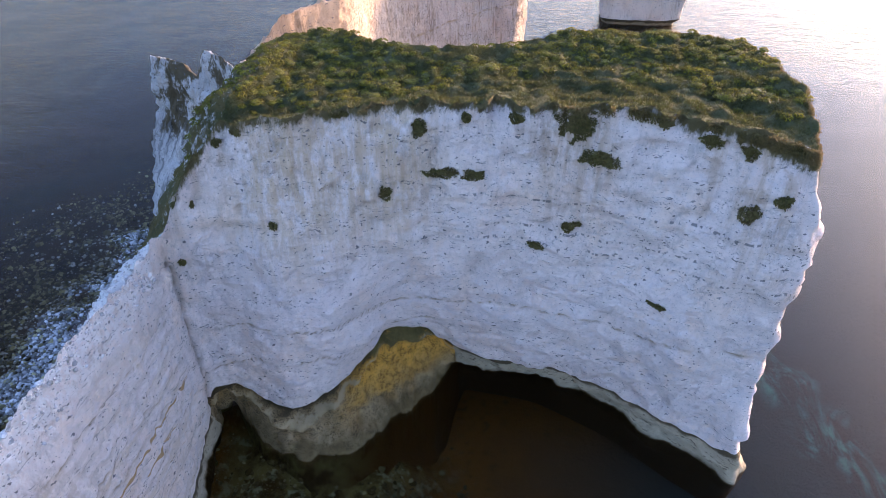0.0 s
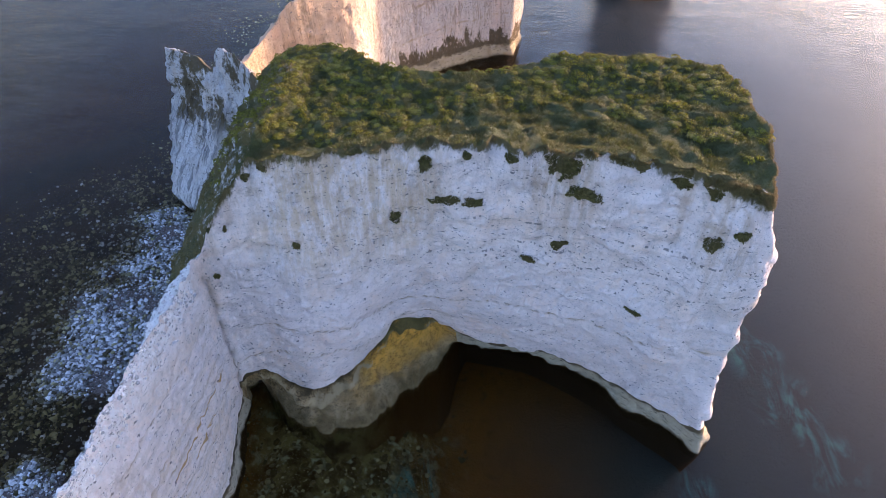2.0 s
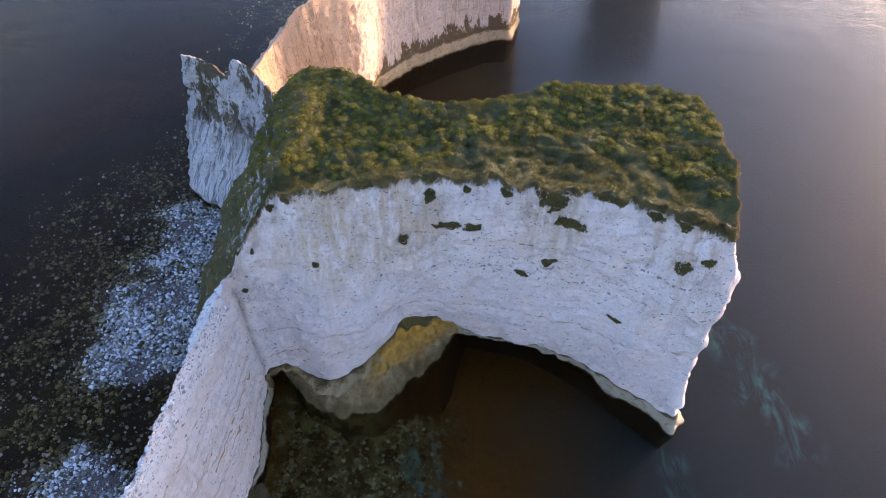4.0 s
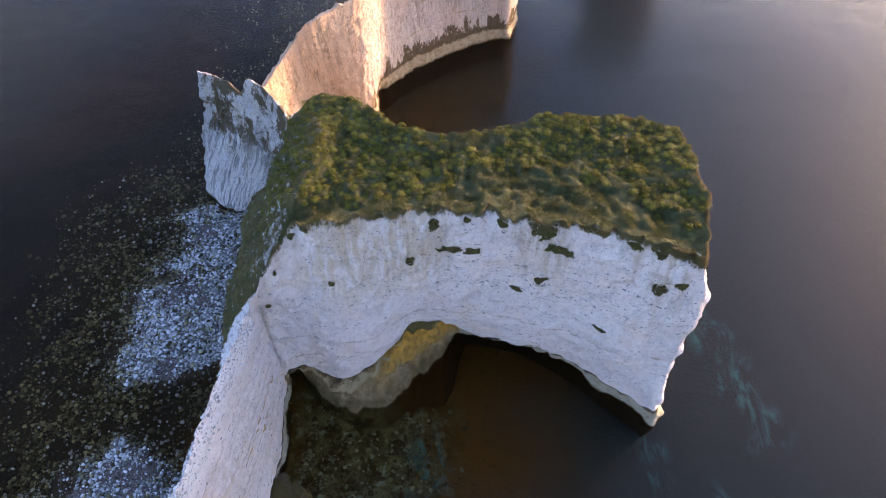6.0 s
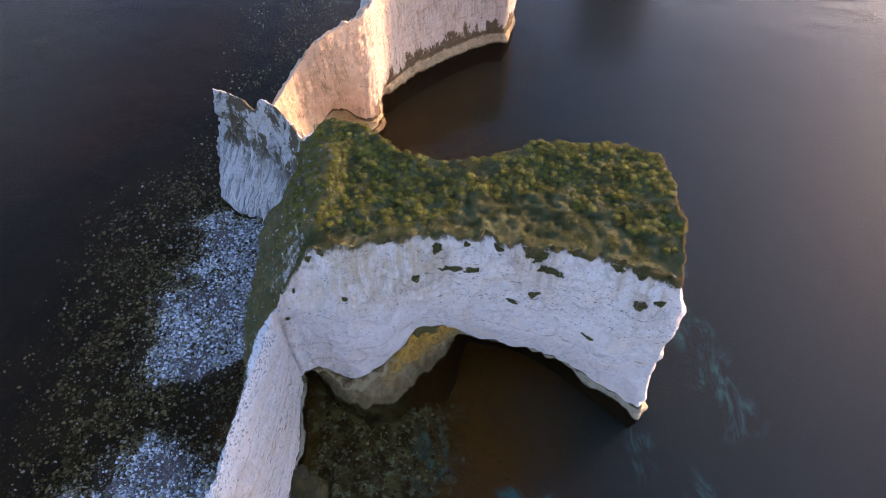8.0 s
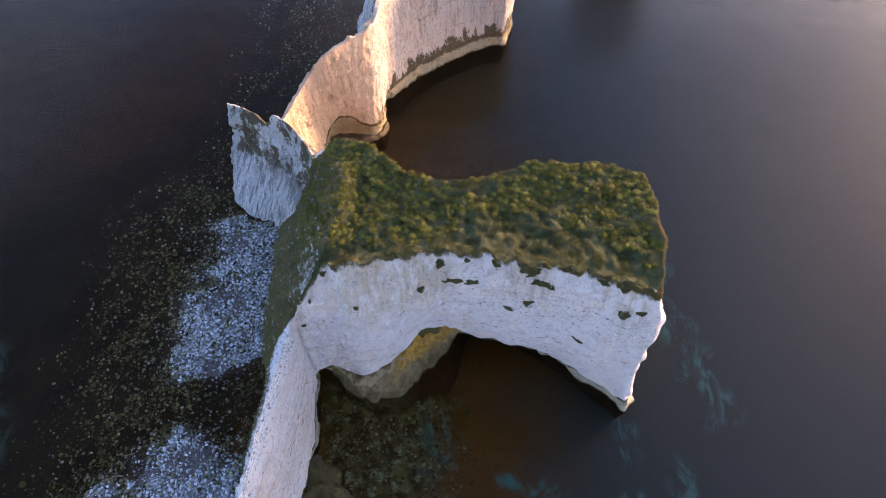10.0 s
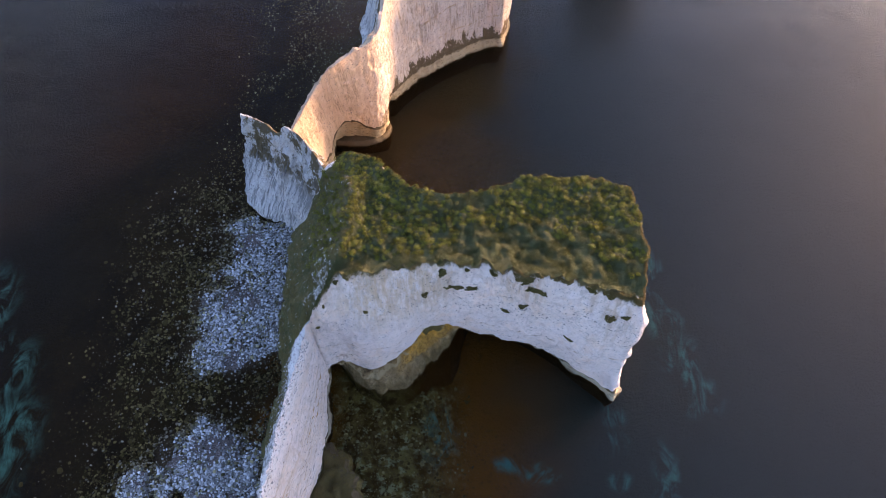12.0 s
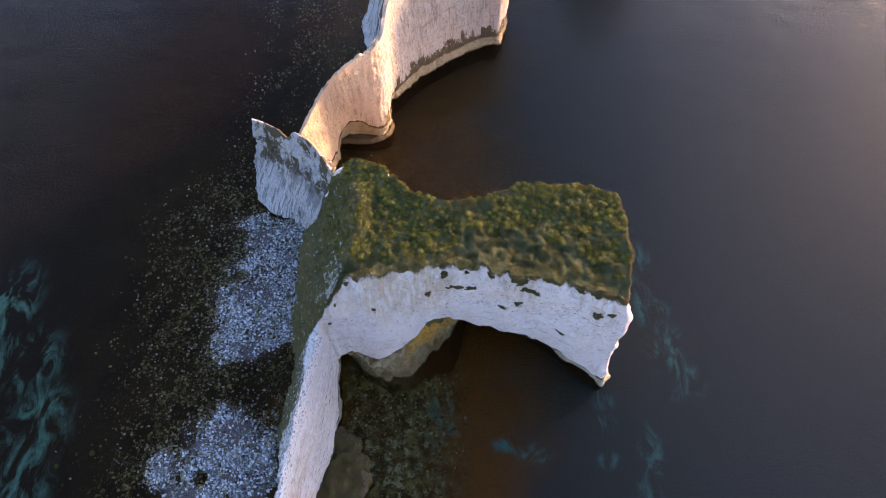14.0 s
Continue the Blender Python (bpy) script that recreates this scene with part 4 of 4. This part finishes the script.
def leaves(base, out, size, rng, broad=0.55, facing=None):
    """Broad leaves, each folded along its middle."""
    n = len(base)
    d = out / (np.linalg.norm(out, axis=1)[:, None] + 1e-9)
    side = np.cross(d, (np.array([0, 0, 1.0]) if facing is None else facing) + rng.normal(0, 0.5 if facing is None else 0.3, (n, 3)))
    side /= np.linalg.norm(side, axis=1)[:, None] + 1e-9
    lift = np.cross(side, d)
    s = size[:, None]
    mid = base + d * s * 0.55 + lift * s * 0.16
    tip = base + d * s - np.array([0, 0, 0.12]) * s
    v = np.stack([base, mid + side * s * broad * 0.5 + lift * s * 0.10, tip, mid - side * s * broad * 0.5 + lift * s * 0.10, mid], 1).reshape(-1, 3)
    k = np.arange(n) * 5
    faces = np.concatenate([np.stack([k, k + 1, k + 4], 1), np.stack([k + 1, k + 2, k + 4], 1), np.stack([k + 2, k + 3, k + 4], 1), np.stack([k + 3, k, k + 4], 1)])
    return v, [tuple(f) for f in faces.tolist()]


def over_clump(d, rng):
    """Ways for leaves that lie like shingles over a round clump."""
    along = np.cross(d, rng.normal(0, 1, d.shape))
    return along / (np.linalg.norm(along, axis=1)[:, None] + 1e-9) + 0.45 * d + np.array([0, 0, 0.25])


def clump_mesh(name, seed, count, radius, material):
    rng = np.random.default_rng(seed)
    a = rng.uniform(0, 2 * math.pi, count)
    e = np.arcsin(rng.uniform(0.02, 1, count) ** 0.8)
    d = np.stack([np.cos(a) * np.cos(e), np.sin(a) * np.cos(e), np.sin(e)], 1)
    shape = radius * (1 + 0.28 * fbm(d * 2, 1.0, 2, seed))
    base = d * (shape * rng.uniform(0.75, 1.0, count))[:, None] * np.array([1, 1, 0.8])
    v, f = leaves(base, over_clump(d, rng), radius * rng.uniform(0.2, 0.36, count), rng, 0.7, d)
    core = ICO_V * np.array([0.8, 0.8, 0.66]) * radius
    f = f + [tuple(q) for q in (ICO_F + len(v)).tolist()]
    me = bpy.data.meshes.new(name)
    me.from_pydata(np.concatenate([v, core]).tolist(), [], f)
    me.materials.append(material)
    me.update()
    return me


def grass_on(ob, name, label, count, length, width, seed, keep=None, material=GRASS, spread=0.6, up=(0, 0, 0.7)):
    rng = np.random.default_rng(seed)
    p, n = sample(ob, count, rng)
    if keep is not None:
        k = keep(p, rng)
        p, n = p[k], n[k]
    tuft = fbm(p, 0.9, 3, seed)
    size = length * (0.55 + 0.6 * rng.random(len(p))) * (0.75 + 0.6 * np.clip(tuft, -0.6, 1))
    v, f = blades(p - n * 0.03, n * 0.6 + np.array(up), size, width * (0.7 + 0.6 * rng.random(len(p))), rng, spread)
    return tagged(mesh_object(name, v, f, material, flat=True), label, "grass", kind="stuff")


slope = bpy.data.objects["grassy_slope"]
grass_on(turf, "grass", "short olive green grass covering the headland", 110000, 0.24, 0.04, 61, keep=lambda p, rng: p[:, 1] > 30.5 + 0.6 * rng.normal(0, 1, len(p)))
grass_on(slope, "slope_grass", "tufts of dark olive grass on the steep slope", 70000, 0.36, 0.045, 62,
         keep=lambda p, rng: (p[:, 2] > 1.5) & (fbm(p, 1.4, 3, 63) + 0.25 * rng.normal(0, 1, len(p)) > -0.1 + 2.0 * smooth(29.5, 28, p[:, 1]) * smooth(16.6, 17.2, p[:, 2]) + 2 * smooth(20.5, 19, p[:, 1])), material=SCRUB, spread=0.7)


def tussocks():
    """Leafy tussocks all over the turf: the larger ones single, the rest one growth."""
    rng = np.random.default_rng(71)
    kinds = [clump_mesh("tussock_leaves", 72 + k, 260, 0.36, LEAF) for k in range(6)]
    p, n = sample(turf, 16000, rng)
    q, n = sample(slope, 9000, rng)
    q = q[(q[:, 2] > 19.0 + 4.5 * rng.random(len(q))) & (q[:, 1] > 34)]
    p = np.concatenate([p, q])
    dense = 0.6 * fbm(p, (2.6, 2.2, 50), 3, 75) + 0.4 * smooth(9, 15, p[:, 0]) + 0.5 * smooth(36.5, 40, p[:, 1]) + 0.4 * smooth(-2, -7, p[:, 0]) * smooth(33, 36, p[:, 1]) - 0.12
    front = 33.4 - 0.15 * np.maximum(p[:, 0] - 4, 0)
    ok = (p[:, 1] > front + 0.7 + 0.8 * rng.random(len(p))) & (dense > 0.2) & (p[:, 0] > -19) & (p[:, 2] > 19)
    p, dense = p[ok], dense[ok]
    made, taken, rest = 0, np.zeros((0, 2)), []
    for q, thick in zip(p, dense):
        gap = np.min(np.hypot(*(taken - q[:2]).T)) if len(taken) else 9
        if gap < 0.52:
            continue
        taken = np.concatenate([taken, q[None, :2]])
        if made < 295 and thick > 0.2:
            ob = new("leafy_tussock", kinds[made % 6])
            size = rng.uniform(0.75, 1.35)
            ob.matrix_basis = pose(q[0], q[1], q[2] - 0.05, rng.uniform(-8, 8), rng.uniform(-8, 8), rng.uniform(0, 360)) @ Matrix.Diagonal((size, size, size * rng.uniform(0.3, 0.52), 1))
            tagged(ob, "yellow-green leafy tussock growing in the turf", "plant", "tussocks on the headland")
            made += 1
        else:
            rest.append(q)
    rest = np.array(rest)
    each = 90
    base = np.repeat(rest, each, 0)
    d = rng.normal(0, 1, base.shape)
    d[:, 2] = np.abs(d[:, 2]) + 0.1
    d /= np.linalg.norm(d, axis=1)[:, None]
    radius = np.repeat(rng.uniform(0.18, 0.42, len(rest)), each)[:, None]
    v, f = leaves(base + d * radius * np.array([1, 1, 0.42]) * rng.uniform(0.8, 1.0, radius.shape), over_clump(d, rng), rng.uniform(0.09, 0.17, len(base)), rng, 0.7, d)
    tagged(mesh_object("low_growth", v, f, LEAF, flat=True), "low yellow-green growth among the grass", "plant", kind="stuff")


tussocks()

face_tree = bvh_of(face)


def on_face(x, z):
    hit = face_tree.ray_cast(Vector((x, 5, z)), Vector((0, 1, 0)))
    return (np.array(hit[0]), np.array(hit[1])) if hit[0] else (None, None)


def hanging_plant(x, z, w, h, count, seed, material=SCRUB):
    """A mat of scrub clinging to the chalk."""
    rng = np.random.default_rng(seed)
    base, out = [], []
    for _ in range(count):
        u, w2 = rng.uniform(-1.4, 1.4), rng.uniform(-1.4, 1.4)
        r = math.hypot(u, w2) + 0.6 * noise.fractal(Vector((u * w * 1.6 + seed * 7, w2 * h * 1.6, seed)), 1.0, 2.0, 3)
        if r > 1:
            continue
        p, n = on_face(x + w * u, z + h * w2)
        if p is None:
            continue
        n = n * (-1 if n[1] > 0 else 1)
        base.append(p + n * 0.08 * max(0, 1 - r))
        out.append(n * 0.9 + rng.normal(0, 0.55, 3) + np.array([0, 0, 0.1]))
    base, out = np.array(base), np.array(out)
    v, f = leaves(base, out, rng.uniform(0.08, 0.18, len(base)), rng, 0.6)
    # the matted stems that the leaves grow from
    spokes, mat = 20, []
    for r in (0.0, 0.35, 0.65):
        for k in range(spokes):
            a = 2 * math.pi * k / spokes
            p, n = on_face(x + w * r * math.cos(a), z + h * r * math.sin(a))
            mat.append(base.mean(0) if p is None else p + n * (-1 if n[1] > 0 else 1) * (0.11 - 0.1 * r))
    a = len(v)
    for ring_at in range(2):
        for k in range(spokes):
            k2 = (k + 1) % spokes
            f.append((a + ring_at * spokes + k, a + ring_at * spokes + k2, a + (ring_at + 1) * spokes + k2, a + (ring_at + 1) * spokes + k))
    v = np.concatenate([v, np.array(mat)])
    ob = mesh_object("cliff_plant", v, f, material, flat=True)
    return tagged(ob, "dark scrubby plant clinging to the chalk face", "plant", "scrub on the cliff")


PLANTS = ((-2.0, 24.35, 0.5, 0.5), (-0.6, 21.75, 0.9, 0.3), (1.2, 21.7, 0.6, 0.32), (-3.95, 20.4, 0.36, 0.4), (-10.5, 18.8, 0.24, 0.24), (5.1, 17.1, 0.48, 0.2),
          (6.7, 18.7, 0.32, 0.25), (7.2, 18.9, 0.35, 0.15), (15.6, 21.8, 0.5, 0.42), (16.8, 22.95, 0.45, 0.34), (18.2, 24.7, 0.4, 0.3), (12.4, 14.45, 0.4, 0.12),
          (6.5, 25.5, 1.0, 0.85), (7.9, 23.7, 0.95, 0.42), (-16.0, 16.6, 0.16, 0.22), (-12.0, 24.2, 0.3, 0.3), (-13.2, 23.6, 0.25, 0.2), (-14.9, 20.2, 0.08, 0.14),
          (3.4, 25.5, 0.35, 0.28), (-6.4, 25.0, 0.5, 0.2), (13.2, 25.3, 0.5, 0.35), (10.8, 25.9, 0.35, 0.25), (0.6, 25.2, 0.2, 0.25), (15.0, 25.0, 0.35, 0.4))
for k, (x, z, w, h) in enumerate(PLANTS):
    hanging_plant(x, z, w, h, int(500 + 5000 * w * h), 100 + k)


def rim_growth():
    """Ragged growth hanging over the upper edge of the face."""
    rng = np.random.default_rng(91)
    top = pts[-1]
    near = order[(part_of > 6.8) & (part_of < 28.6)]
    thick = 0.5 + 0.6 * fbm(top, (1.6, 1.6, 9), 3, 92)
    base, out, size = [], [], []
    for k in near:
        n = int(np.clip(8 + 60 * (thick[k] + 0.5) * smooth(2, 9, top[k, 0]) + 110 * smooth(11, 15, top[k, 0]), 5, 230))
        reach = 0.1 + (0.2 + 0.3 * smooth(3, 9, top[k, 0]) + 0.95 * smooth(11.0, 16.5, top[k, 0])) * max(0.35 * smooth(9, 15, top[k, 0]), 0.15, thick[k])
        gap = fbm(top[k:k + 1], (0.7, 0.7, 9), 2, 93)[0]
        if gap < -0.12 - 0.3 * smooth(12, 16, top[k, 0]):
            continue
        for _ in range(n):
            drop = rng.random() ** 1.25 * reach
            row = len(pts) - 1 - drop / (24 / 120)
            r0 = int(row)
            q = pts[r0, k] + rng.normal(0, 0.06, 3)
            base.append(q + np.array([0, -0.05 if part_of[k] < 18 else 0.03, 0.05]))
            out.append(np.array([0, -0.5 if part_of[k] < 18 else 0.3, -0.2]) + rng.normal(0, 0.6, 3))
            size.append(rng.uniform(0.07, 0.17))
    v, f = leaves(np.array(base), np.array(out), np.array(size), rng, 0.5)
    tagged(mesh_object("rim_growth", v, f, RIM, flat=True), "brown-green growth hanging ragged over the cliff rim", "plant", kind="stuff")


rim_growth()


# ---------------------------------------------------------------- stones
def stones(name, label, p, size, material, seed):
    rng = np.random.default_rng(seed)
    n = len(p)
    s = size[:, None, None] * rng.uniform(0.6, 1.25, (n, 1, 3)) * np.array([1, 1, 0.7])
    v = ICO_V[None] * s * (1 + rng.normal(0, 0.13, (n, len(ICO_V), 1)))
    a = rng.uniform(0, 2 * math.pi, n)
    ca, sa = np.cos(a)[:, None], np.sin(a)[:, None]
    v = np.stack([v[:, :, 0] * ca - v[:, :, 1] * sa, v[:, :, 0] * sa + v[:, :, 1] * ca, v[:, :, 2]], 2) + p[:, None, :]
    f = (ICO_F[None] + (np.arange(n) * len(ICO_V))[:, None, None]).reshape(-1, 3)
    return tagged(mesh_object(name, v.reshape(-1, 3), f, material, flat=True), label, "stones", kind="stuff")


def beach_stones():
    rng = np.random.default_rng(81)
    x, y = rng.uniform(-72, -20, 420000), rng.uniform(-2, 72, 420000)
    h, sand, shoal, dry, shore, bay, far = bed_values(x, y)
    clump = fbm(np.stack([x, y, 0 * x], 1), 2.2, 4, 340)
    pale = (rng.random(len(x)) < np.clip(dry * 0.85 + 0.9 * clump * dry, 0.05, 0.95) * 0.9 * smooth(0.02, 0.3, dry) + 0.03 * shore ** 4)
    k = np.nonzero(pale)[0][:90000]
    size = 0.05 + 0.19 * rng.random(len(k)) ** 4
    stones("cobbles", "pale blue-grey chalk cobbles on the beach", np.stack([x[k], y[k], h[k] + size * 0.25], 1), size, STONE, 82)
    weedy = (~pale) & (rng.random(len(x)) < np.clip(shore ** 6.0 * 0.42 * (1 + 1.5 * clump), 0, 1))
    k = np.nonzero(weedy)[0][:60000]
    size = 0.045 + 0.22 * rng.random(len(k)) ** 5
    stones("weedy_stones", "dark weedy stones in shallow water", np.stack([x[k], y[k], h[k] + size * 0.4], 1), size, WEEDY, 83)
    x, y = rng.uniform(-46, -15, 60000), rng.uniform(66, 130, 60000)
    h, sand, shoal, dry, shore, bay, far = bed_values(x, y)
    clump = fbm(np.stack([x, y, 0 * x], 1), 5, 4, 341)
    k = np.nonzero(rng.random(len(x)) < 0.30 * smooth(-46, -30, x) * np.clip(0.4 + clump, 0, 1))[0]
    size = 0.06 + 0.17 * rng.random(len(k)) ** 4
    stones("reef_stones", "scattered pale stones under water behind the ridge", np.stack([x[k], y[k], h[k] + size * 0.4], 1), size, BAY_STONE, 85)
    x, y = rng.uniform(-19, 2, 60000), rng.uniform(0, 36, 60000)
    h, sand, shoal, dry, shore, bay, far = bed_values(x, y)
    k = np.nonzero(rng.random(len(x)) < 0.09 * bay)[0]
    size = 0.06 + 0.26 * rng.random(len(k)) ** 4
    stones("bay_stones", "dark boulders under shallow water in the bay", np.stack([x[k], y[k], h[k] + size * 0.4], 1), size, BAY_STONE, 84)


beach_stones()


def crest_rubble():
    """Broken chalk along the wing's crest and down its back."""
    rng = np.random.default_rng(88)
    p, n = sample(slope, 60000, rng)
    keep = (p[:, 1] < 29.5) & (p[:, 1] > -4) & (p[:, 2] > 3) & (rng.random(len(p)) < 0.12 + 0.88 * smooth(14.0, 17.0, p[:, 2]))
    p = p[keep][:9000]
    q, n = sample(turf, 30000, rng)
    q = q[q[:, 1] < 30.0][:500]
    w, n = sample(face, 60000, rng)
    w = w[(w[:, 1] < 28.5) & (w[:, 0] < -15) & (w[:, 2] > 17.3 - 2.2 * rng.random(len(w)) ** 2)][:5000]
    p = np.concatenate([p, q, w])
    size = 0.035 + 0.14 * rng.random(len(p)) ** 5
    stones("crest_rubble", "broken white chalk rubble along the narrow crest", p, size, RUBBLE, 89)


crest_rubble()


def boulder_mesh(name, seed, material):
    bm = bmesh.new()
    bmesh.ops.create_icosphere(bm, subdivisions=3, radius=1.0)
    v = np.array([q.co[:] for q in bm.verts])
    grow = 1 + 0.30 * fbm(v, 1.1, 3, seed)
    for q, g in zip(bm.verts, grow):
        q.co = q.co * float(g)
        q.co.z *= 0.62
    me = bpy.data.meshes.new(name)
    bm.to_mesh(me)
    bm.free()
    me.materials.append(material)
    return me


def boulders():
    rng = np.random.default_rng(86)
    pale = [boulder_mesh("boulder", 400 + k, STONE) for k in range(3)]
    dark = [boulder_mesh("boulder", 410 + k, WEEDY) for k in range(3)]
    made = 0
    while made < 110:
        x, y = rng.uniform(-58, -24.5), rng.uniform(6, 62)
        h, sand, shoal, dry, shore, *_ = bed_values(np.array([x]), np.array([y]))
        if rng.random() > 0.25 * shore[0] + 0.4 * dry[0]:
            continue
        size = rng.uniform(0.14, 0.28) if dry[0] > 0.3 else rng.uniform(0.2, 0.42)
        light = dry[0] > 0.3 and rng.random() < 0.6
        ob = new("boulder", (pale if light else dark)[made % 3])
        ob.matrix_basis = pose(x, y, h[0] + size * 0.25, 0, 0, rng.uniform(0, 360)) @ Matrix.Diagonal((size, size * rng.uniform(0.7, 1.2), size, 1))
        tagged(ob, "pale rounded chalk boulder among beach stones" if light else "dark weedy boulder lying in shallow water", "boulder", "boulders on the shore")
        made += 1


boulders()

SKERRY = [
    (-17.8, 20.3, 1.2, -17.8, 20.8, 0.6, -17.8, 21), (-15, 20.2, 1.6, -14.8, 20.8, 0.8, -14.7, 21.1), (-13.4, 19.2, 1.9, -13.0, 19.7, 0.9, -12.8, 20.0),
    (-12.4, 16.5, 1.7, -11.9, 16.6, 0.8, -11.6, 16.6), (-13.0, 13.2, 1.5, -12.5, 13.0, 0.7, -12.2, 13), (-14.4, 9.4, 1.4, -14.0, 9, 0.7, -13.8, 8.8), (-18.6, 8.4, 1.2, -18.6, 8, 0.6, -18.6, 7.8),
]
rock("weedy_skerry", "low weedy rock with a pale worn edge beside the cliff", SKERRY, 0.2, 12, 0.1, 55, TIDE_CREAM, ("skerry_side", "skerry_foot", "skerry_top"), tide=TIDE_SKERRY, rough=2.2, top_material=TIDE_SKERRY, relief=0.7)
